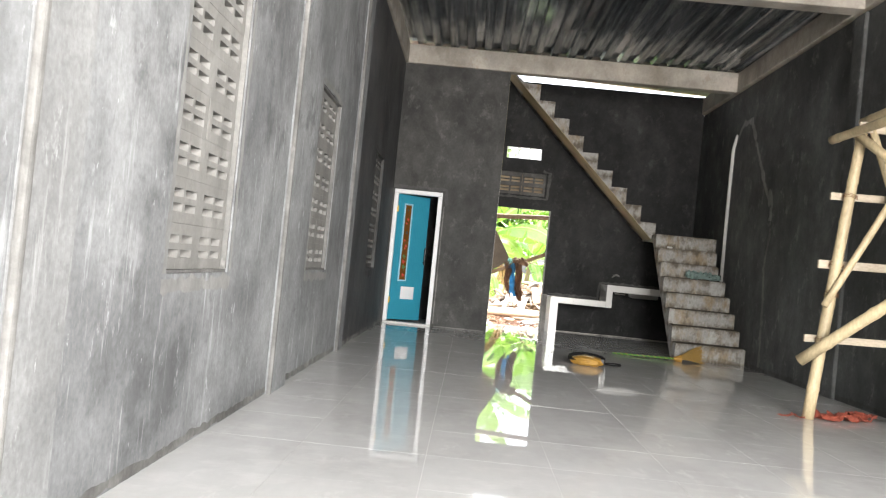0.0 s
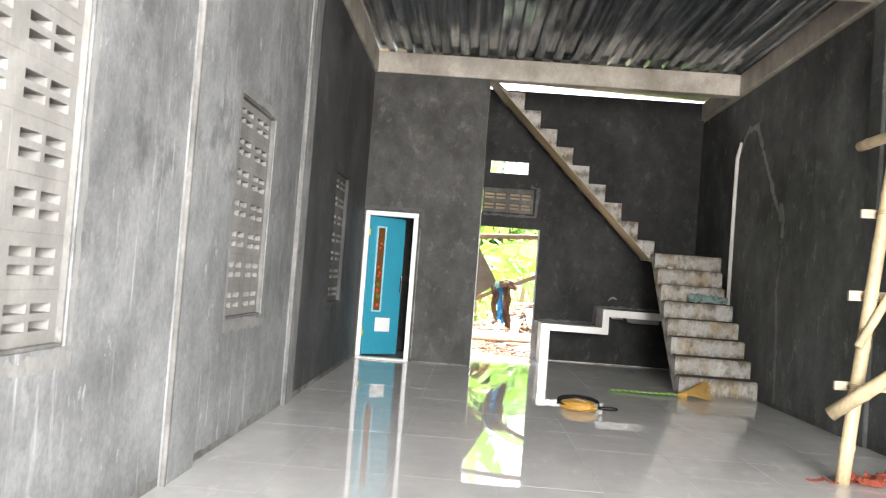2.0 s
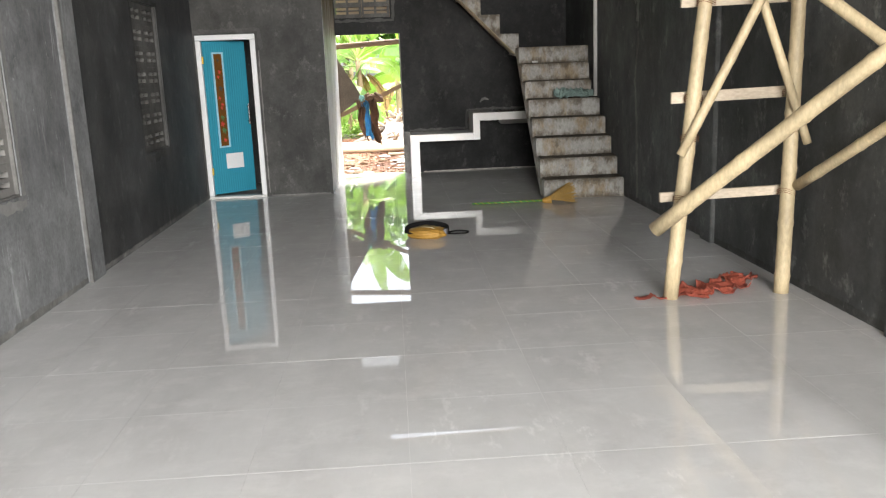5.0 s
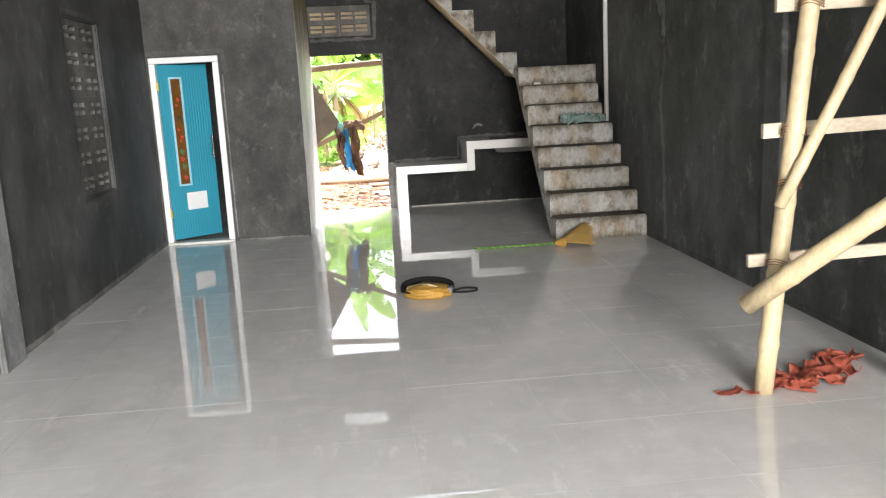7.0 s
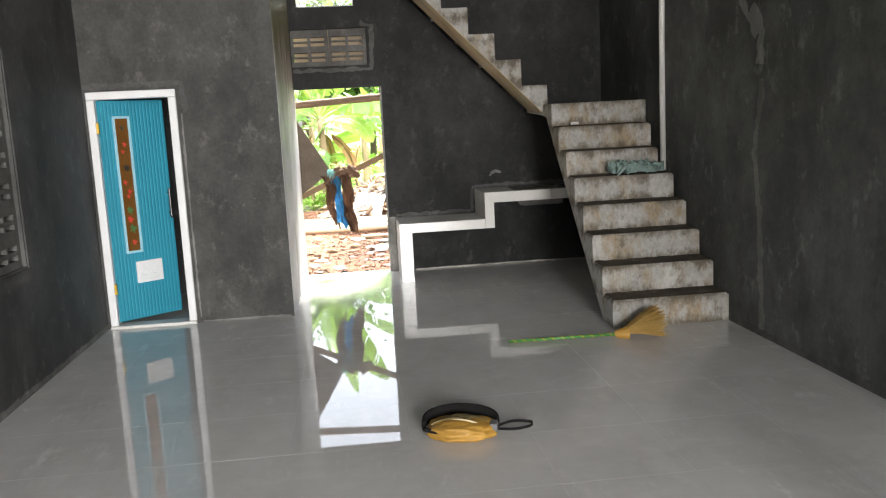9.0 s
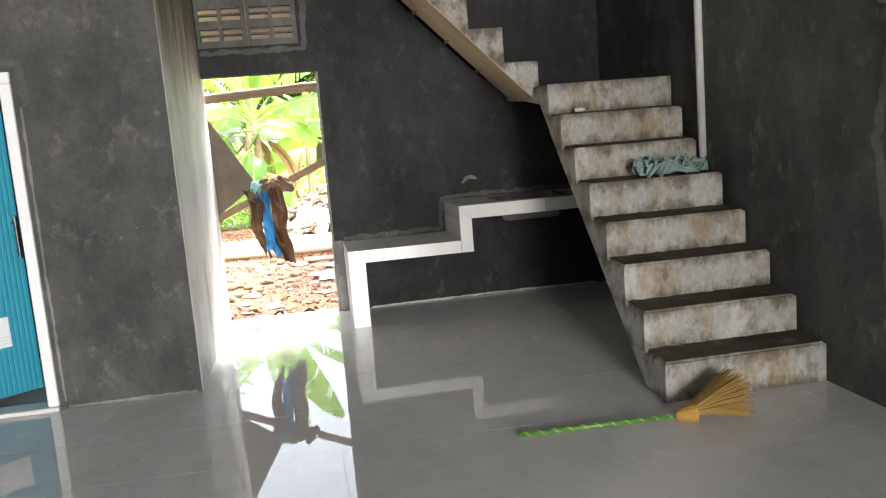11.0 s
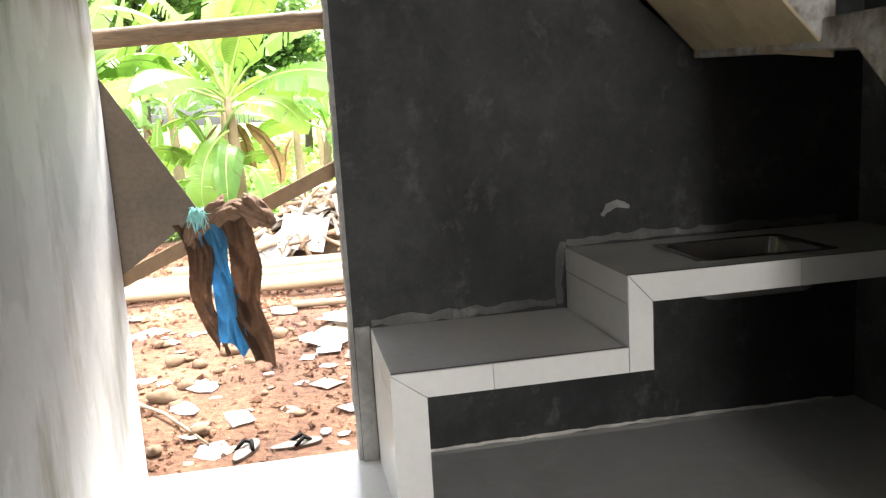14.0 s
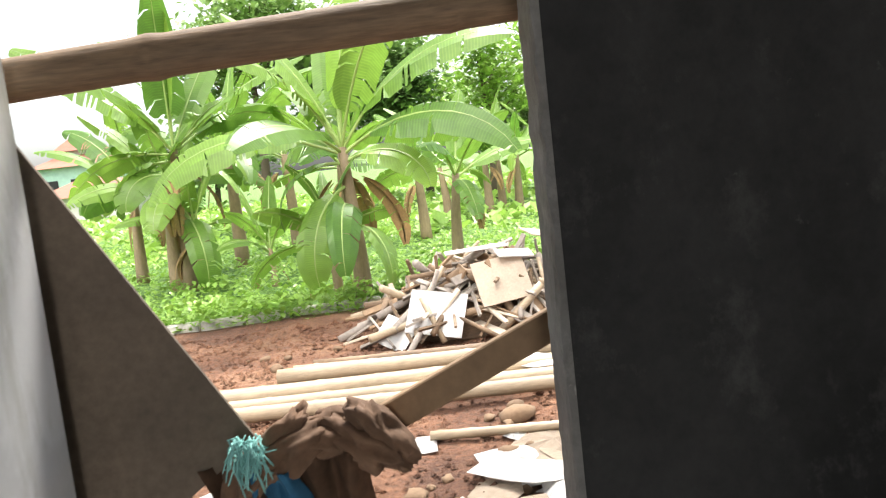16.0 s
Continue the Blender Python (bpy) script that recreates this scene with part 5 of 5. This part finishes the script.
spots = [(0.55, 15.56, 0.10), (0.89, 14.88, 0.12), (1.04, 15.04, 0.05), (0.39, 16.78, 0.22), (1.47, 14.70, 0.07), (1.08, 14.27, 0.14), (1.80, 14.56, 0.09), (1.62, 16.1, 0.15), (1.84, 16.03, 0.2), (2.0, 16.4, 0.26), (2.22, 16.83, 0.30), (1.95, 16.7, 0.24), (2.35, 16.3, 0.3), (1.44, 17.1, 0.2), (1.6, 15.6, 0.09), (1.75, 15.7, 0.12), (1.9, 15.55, 0.1), (2.1, 15.9, 0.22), (1.73, 15.36, 0.08), (0.2, 17.2, 0.16), (0.75, 15.95, 0.06), (2.5, 17.0, 0.25), (1.25, 14.75, 0.04), (1.55, 15.1, 0.05), (0.95, 14.45, 0.06), (1.65, 14.35, 0.05), (1.35, 15.3, 0.04)]
for k, (x, y, s) in enumerate(spots):
    scrap(x, y, s, CARD if k % 6 == 4 else PAPER, 40 + k)
for k, (x, y, s, m, lift) in enumerate(((2.02, 16.42, 0.34, PAPER, 0.03), (1.82, 16.28, 0.26, CARD, 0.01), (2.34, 16.6, 0.32, CARD, 0.02), (2.2, 16.2, 0.28, PAPER, 0.05), (1.74, 15.85, 0.17, PAPER, 0.02), (1.9, 15.95, 0.22, CARD, 0.04), (2.36, 18.2, 0.16, PAPER, 0.15))):
    scrap(x, y, s, m, 400 + k, 8 - 5 * (k % 3), lift)
twig = tube([(0.57, 15.08, ground_z(0.57, 15.08) + 0.02), (0.8, 14.74, ground_z(0.8, 14.74) + 0.03), (1.06, 14.33, ground_z(1.06, 14.33) + 0.015)], [0.011, 0.010, 0.007], 7)
tagged(put("stick", twig, BAMBOO_PALE, None, True), "thin pale stick lying on the soil by the doorway", "stick")
for k in range(60):
    scrap(rnd.uniform(0.2, 2.6), rnd.uniform(14.1, 17.6), rnd.uniform(0.015, 0.05), rnd.choice((PAPER, CARD, CARD)), 200 + k)


def stone(x, y, s, seed):
    bm = bmesh.new()
    bmesh.ops.create_icosphere(bm, subdivisions=2, radius=1)
    for v in bm.verts:
        v.co = Vector((v.co.x * 1.2, v.co.y, v.co.z * 0.62)) * s * (1 + 0.55 * noise.noise(v.co * 1.3 + Vector((seed, 0, 0))))
    ob = put("stone", bm, STONE, None, True)
    ob.matrix_world = pose(x, y, ground_z(x, y) + s * 0.35, 0, 0, seed * 40)
    return tagged(ob, "rounded ochre stone half sunk in soil", "stone", "stones on the soil")


for k, (x, y, s) in enumerate([(0.74, 15.09, 0.075), (0.71, 15.94, 0.07), (0.88, 15.76, 0.05), (1.0, 14.5, 0.05), (0.8, 14.3, 0.04), (0.85, 15.3, 0.05), (0.06, 19.9, 0.05), (0.25, 19.4, 0.055), (2.1, 17.4, 0.095), (0.6, 14.6, 0.05)] + [(rnd.uniform(-0.3, 2.6), rnd.uniform(14.1, 20.5), rnd.uniform(0.015, 0.04)) for _ in range(60)]):
    stone(x, y, s, k * 1.7)


def clods(n, seed):
    """Crumbs of earth and gravel strewn over the soil, one body of stuff."""
    rr = random.Random(seed)
    verts, faces = [], []
    for _ in range(n):
        y = 14.0 + 7.4 * rr.random() ** 1.2
        x = rr.uniform(-1.2, 3.6)
        q = rr.uniform(0.006, 0.02) * (1 + 0.09 * (y - 14)) * (1.8 if rr.random() < 0.06 else 1)
        c = Vector((x, y, ground_z(x, y) + 0.2 * q))
        i = len(verts)
        for d in ((1, 0, 0), (0, 1, 0), (-1, 0, 0), (0, -1, 0), (0, 0, 0.8), (0, 0, -0.6)):
            verts.append(tuple(c + Vector(d) * q * rr.uniform(0.7, 1.3) + Vector((rr.uniform(-1, 1), rr.uniform(-1, 1), 0)) * q * 0.3))
        faces += [(i + a, i + (a + 1) % 4, i + 4) for a in range(4)] + [(i + (a + 1) % 4, i + a, i + 5) for a in range(4)]
    me = bpy.data.meshes.new("gravel")
    me.from_pydata(verts, [], faces)
    me.materials.append(SOIL)
    return tagged(new("gravel", me), "crumbs of red earth and gravel on the soil", "gravel", "", "stuff")


clods(6000, 17)


def sandal(at, rz, worn):
    so = empty("sandal", at, rz)
    tagged(so, "dusty grey rubber sandal on the soil by the doorway", "sandal", "pair of sandals")
    outl = [(0.13 * math.cos(t) * (1.0 if math.cos(t) > 0 else 1.05), (0.045 + 0.010 * math.cos(t)) * math.sin(t)) for t in [2 * math.pi * k / 24 for k in range(24)]]
    part("sole", prism(outl, "z", 0.0, 0.022, 0.003), plain("grey_rubber", (0.16, 0.14, 0.12), 0.8), so)
    for sgn in (1, -1):
        part("strap", tube([(0.075, 0.0, 0.024), (0.03, sgn * 0.02, 0.05), (-0.02, sgn * 0.046, 0.02)], [0.006, 0.011, 0.009], 8), BLACK_NYLON, so, "", True)
    return so


sandal((1.50, 14.22, ground_z(1.5, 14.22) + 0.005), 12, 0)
sandal((1.25, 14.19, ground_z(1.25, 14.19) + 0.005), 70, 1)

rl = random.Random(88)
for k in range(70):
    x_, y_ = rl.uniform(0.4, 4.6), rl.uniform(14.6, 20.5)
    if rl.random() < 0.4:
        scrap(x_, y_, rl.uniform(0.05, 0.16), rl.choice((PAPER, PAPER, CARD)), 900 + k)
    else:
        stone(x_, y_, rl.uniform(0.025, 0.07), 700 + k)

# low kerb at the garden's edge
for k in range(9):
    b = box((0, -0.07, -0.12), (0.52, 0.07, 0.10 + 0.02 * noise.noise((k, 0, 0))), 0.015)
    ob = put("kerb", b, RAW_CEMENT)
    ob.matrix_world = pose(-3.2 + 0.54 * k, 21.75 + 0.07 * k, GZ, 0, 0, 7)
    structure(ob, "mossy low concrete kerb along the garden", "kerb")


# ---- plants ----
def banana_leaf(crown, az, lift, length, width, droop, seed):
    """One leaf: petiole, midrib and a torn blade on both sides."""
    rr = random.Random(seed)
    out = Vector((math.cos(az), math.sin(az), 0))
    sidev = Vector((-math.sin(az), math.cos(az), 0))
    bm = bmesh.new()
    vein = bm.verts.layers.float.new("vein")
    n = 34
    ang = lift
    p = Vector(crown)
    mid = []
    for k in range(n + 1):
        t = k / n
        mid.append((p.copy(), ang))
        p += (out * math.cos(ang) + Vector((0, 0, 1)) * math.sin(ang)) * (length / n)
        ang -= droop / n * (0.5 + 1.2 * t)
    twist = rr.choice((-1, 1)) * rr.uniform(0.15, 1.0)
    for sgn in (-1, 1):
        prev = None
        tear = 0.0
        for k in range(6, n + 1):
            t = (k - 6) / (n - 6)
            w = width * min(1.0, t / 0.16) ** 0.5 * max(0.0, 1 - max(0.0, (t - 0.4) / 0.6) ** 2.2) ** 0.75
            q, a = mid[k]
            up = -out * math.sin(a) + Vector((0, 0, 1)) * math.cos(a)
            sag = rr.uniform(-0.05, 0.05) + 0.42 + tear
            tw = twist * min(1, 0.4 + t)
            d = (sidev * sgn * math.cos(tw) + up * (0.2 * (1 - t) + math.sin(tw) * sgn)).normalized()
            e1 = q + d * w * 0.55 - Vector((0, 0, 1)) * w * 0.02
            e2 = q + d * w - Vector((0, 0, 1)) * w * (0.10 + 0.6 * sag)
            cur = [q, e1, e2]
            if prev is not None and w > 0.004:
                gap = rr.random() < 0.2
                pv = prev
                cv = cur
                if gap:
                    cv = [cur[0], cur[1].lerp(prev[1], 0.3), cur[2].lerp(prev[2], 0.6)]
                    tear = rr.uniform(-0.15, 0.4)
                vs = [bm.verts.new(c) for c in (*pv, *cv)]
                for i, v in enumerate(vs):
                    v[vein] = k - 1 + i // 3
                bm.faces.new((vs[0], vs[1], vs[4], vs[3]))
                bm.faces.new((vs[1], vs[2], vs[5], vs[4]))
            prev = cur
    bmesh.ops.remove_doubles(bm, verts=bm.verts[:], dist=0.0005)
    rib = tube([m[0] - Vector((0, 0, 0.004)) for m in mid[::3]], [0.024 * (1 - 0.8 * i / (n // 3)) for i in range(len(mid[::3]))], 6, False)
    return bm, rib


RIB = plain("leaf_rib", (0.26, 0.36, 0.10), 0.5)


def banana(x, y, height, leaves, size, seed, r=0.10, first=0.0, detail=True, old=0):
    rr = random.Random(seed)
    z0 = ground_z(x, y) if y < 24 else GZ
    plant = empty("banana_plant", (x, y, z0))
    tagged(plant, "green banana plant with broad torn leaves and dry sheaths", "banana plant", "banana plants behind the house")
    lean = Vector((rr.uniform(-0.12, 0.12), rr.uniform(-0.1, 0.1), 0))
    pts = [Vector((0, 0, -0.1)) + lean * (k / 6) ** 2 + Vector((0, 0, height * k / 6)) for k in range(7)]
    trunk = part("trunk", tube(pts, [r * (1.15 - 0.6 * k / 6) for k in range(7)], 12), BANANA_STEM, plant, "", True)
    crown = pts[-1]
    for k in range(leaves):
        az = first + k * 2.4 + rr.uniform(-0.45, 0.45)
        lift = radians(82 - 70 * k / max(1, leaves - 1) + rr.uniform(-14, 14))
        ln = size * rr.uniform(0.85, 1.15)
        bm, rib = banana_leaf(crown - Vector((0, 0, 0.12 * k / leaves)), az, lift, ln, ln * rr.uniform(0.092, 0.125), radians(rr.uniform(10, 55) + 50 * k / leaves), seed * 31 + k)
        lf = part("leaf", bm, BANANA_LEAF, plant)
        part("midrib", rib, RIB, lf, "", True)
    for k in range(old):
        az = -2.8 + k * 2.5 / max(1, old - 1) + rr.uniform(-0.15, 0.15)
        bm, rib = banana_leaf(crown - Vector((0, 0, 0.2 + 0.28 * (k % 4))), az, radians(rr.uniform(-15, 25)), size * rr.uniform(0.5, 0.72), size * rr.uniform(0.085, 0.115), radians(rr.uniform(95, 125)), seed * 53 + k)
        lf = part("leaf", bm, BANANA_LEAF, plant)
        part("midrib", rib, RIB, lf, "", True)
    for k in range(3 if detail else 1):
        az = rr.uniform(0, 6.28)
        bm, rib = banana_leaf(crown - Vector((0, 0, 0.25)), az, radians(-30), size * 0.55, size * 0.05, radians(70), seed * 77 + k)
        rib.free()
        part("dry_leaf", bm, DRY_LEAF, plant, "brown hanging dead leaf", True)
    return plant


banana(0.88, 22.8, 2.05, 12, 2.55, 3, 0.11, 0.35, True, 5)
banana(0.55, 22.95, 0.95, 6, 1.3, 8, 0.07, 3.4)
banana(-2.05, 25.6, 2.4, 10, 2.6, 5, 0.11, 2.6, True, 5)
banana(-2.35, 25.9, 1.8, 8, 1.9, 6, 0.11, 4.4)
banana(-1.75, 25.4, 1.2, 7, 1.5, 7, 0.09, 0.2)
banana(-1.7, 28.2, 2.5, 9, 2.6, 12, 0.13, 1.2)
banana(-0.85, 30.0, 2.2, 9, 2.1, 13, 0.13, 2.2)
banana(0.4, 27.4, 1.9, 8, 1.9, 19, 0.12, 5.0)
banana(2.3, 25.6, 1.5, 8, 1.7, 23, 0.1, 0.9)
banana(-3.4, 27.5, 1.8, 8, 1.9, 24, 0.11, 0.1)
banana(-0.6, 25.0, 0.7, 6, 1.1, 25, 0.06, 1.1)
for k, (x, y, h) in enumerate(((3.75, 34.0, 1.7), (4.15, 34.4, 1.5), (4.55, 34.0, 1.6), (2.6, 33.0, 1.5), (5.6, 36.0, 1.9), (1.9, 29.5, 1.6))):
    banana(x, y, h, 7, 1.7, 40 + k, 0.12, k * 1.3, False)


def leaf_mass(name, n, place, size, mat, label, category, seed):
    """Many small folded leaves as one body of stuff."""
    rr = random.Random(seed)
    verts, faces = [], []
    for _ in range(n):
        p = Vector(place(rr))
        s = size * rr.uniform(0.6, 1.5)
        a, tilt = rr.uniform(0, 6.28), rr.uniform(-0.2, 1.0)
        f = Vector((math.cos(a) * math.cos(tilt), math.sin(a) * math.cos(tilt), math.sin(tilt)))
        w = f.cross(Vector((0, 0, 1))).normalized() * s * 0.38
        i = len(verts)
        verts += [p, p + f * s * 0.5 + w + Vector((0, 0, 0.1 * s)), p + f * s, p + f * s * 0.5 - w + Vector((0, 0, 0.1 * s))]
        faces += [(i, i + 1, i + 2), (i, i + 2, i + 3)]
    me = bpy.data.meshes.new(name)
    me.from_pydata([tuple(v) for v in verts], [], faces)
    me.materials.append(mat)
    ob = new(name, me)
    return tagged(ob, label, category, "", "stuff")


def low_cover(rr):
    y = 21.9 + 13 * rr.random() ** 1.6
    x = rr.uniform(-6, 8) if y > 24 else rr.uniform(-3.2, 4.5)
    if y < 22.6 and x > 1.0:
        y += 1.2
    h = max(0.0, 0.18 + 0.45 * noise.noise((x * 0.8, y * 0.8, 4)) + 0.15 * noise.noise((x * 2.5, y * 2.5, 1)))
    if x > 1.6 and y > 24:
        h *= 0.35
    return x, y, GZ + h * rr.random()


leaf_mass("undergrowth", 26000, low_cover, 0.085, SHRUB_LEAF, "bright green low weeds and creepers", "undergrowth", 71)


def field(rr):
    y = 30 + 30 * rr.random()
    x = rr.uniform(-22, 22)
    return x, y, GZ + 0.35 * rr.random() * (0.6 + noise.noise((x * 0.3, y * 0.3, 0)))


leaf_mass("field_grass", 16000, field, 0.28, SHRUB_LEAF, "green weedy field", "grass", 72)


def tree(x, y, h, spread, n, size, seed, mat=None):
    t = empty("tree", (x, y, GZ))
    tagged(t, "leafy tree standing behind the banana plants", "tree", "trees beyond the garden")
    rr = random.Random(seed)
    limbs = [tube([(0, 0, -0.1), (0.1, 0, h * 0.4), (0.0, 0.1, h * 0.75)], [0.18, 0.13, 0.06], 8)]
    ends = []
    for k in range(9):
        a = rr.uniform(0, 6.28)
        z = h * rr.uniform(0.3, 0.72)
        e = Vector((math.cos(a) * spread * rr.uniform(0.4, 0.9), math.sin(a) * spread * rr.uniform(0.4, 0.9), z + h * rr.uniform(0.1, 0.3)))
        limbs.append(tube([(0.05, 0.05, z), e * 0.5 + Vector((0, 0, z * 0.55)), e], [0.06, 0.04, 0.015], 6))
        ends += [e, e * 0.7 + Vector((0, 0, z * 0.32))]
    part("trunk", merge(*limbs), BARK, t, "", True)

    def near(rr):
        e = rr.choice(ends)
        v = Vector((rr.gauss(0, 1), rr.gauss(0, 1), rr.gauss(0, 0.7))) * spread * 0.24
        return e + v
    cr = leaf_mass("crown", n, near, size, mat or TREE_LEAF, "", "", seed + 1)
    cr.parent = t
    del cr["kind"]
    return t


tree(-3.0, 40, 7.5, 3.2, 9000, 0.24, 301)
tree(-0.5, 42, 7.0, 3.0, 8000, 0.24, 302)
tree(4.6, 40, 5.2, 2.2, 3500, 0.2, 303, SHRUB_LEAF)
tree(2.6, 46, 6.2, 2.4, 3500, 0.22, 304, SHRUB_LEAF)
tree(7.5, 44, 5.6, 2.6, 4500, 0.24, 305)
tree(-9.5, 62, 5.0, 4.0, 5000, 0.35, 306)

# far houses with terracotta roofs
def house(x, y, w, d, eave, ridge, wall_mat):
    h = empty("house", (x, y, GZ))
    tagged(h, "far house with a terracotta hipped roof and pale walls", "house", "far houses")
    part("wall", box((-w / 2, -d / 2, 0), (w / 2, d / 2, eave)), wall_mat, h)
    bm = bmesh.new()
    o = 0.7
    b = [bm.verts.new(v) for v in ((-w / 2 - o, -d / 2 - o, eave), (w / 2 + o, -d / 2 - o, eave), (w / 2 + o, d / 2 + o, eave), (-w / 2 - o, d / 2 + o, eave))]
    t = [bm.verts.new(v) for v in ((-w * 0.16, 0, ridge), (w * 0.16, 0, ridge))]
    for f in ((b[0], b[1], t[1], t[0]), (b[1], b[2], t[1]), (b[2], b[3], t[0], t[1]), (b[3], b[0], t[0]), (b[3], b[2], b[1], b[0])):
        bm.faces.new(f)
    part("roof", bm, ROOF_TILE, h, "terracotta roof")
    for k in range(3):
        wx = -w / 2 + w * (k + 0.5) / 3
        part("window", box((wx - 0.5, -d / 2 - 0.04, eave * 0.35), (wx + 0.5, -d / 2 - 0.002, eave * 0.75)), BLACK, h)
    return h


house(-24.0, 82, 6.0, 6.0, 4.0, 5.4, MINT)
house(-24.4, 82, 2.2, 2.2, 5.3, 6.7, PALE_WALL)
house(-20.0, 72, 6.0, 5.0, 1.6, 2.9, PALE_WALL)


# ---- floor tiles ----
TP = 0.6222
tile_me = None
x0, y0 = 1.62 - 4 * TP, 4.29 - 12 * TP
tile_cache = {}
for i in range(9):
    for j in range(28):
        a0, a1 = max(XL + 0.001, x0 + i * TP + 0.0008), min(XR - 0.001, x0 + (i + 1) * TP - 0.0008)
        b0, b1 = max(Y0, y0 + j * TP + 0.0008), min(YD + 0.13, y0 + (j + 1) * TP - 0.0008)
        if a1 - a0 < 0.01 or b1 - b0 < 0.01 or (a1 <= XB and b0 > YB + 0.12):
            continue
        key = (round(a1 - a0, 4), round(b1 - b0, 4))
        if key not in tile_cache:
            bm = box((0, 0, -0.003), (key[0], key[1], 0.0))
            ob = put("tile", bm, TILE)
            tile_cache[key] = ob.data
        else:
            ob = new("tile", tile_cache[key])
        ob.parent = floor
        ob.location = (a0, b0, random.uniform(-0.0003, 0.0003))
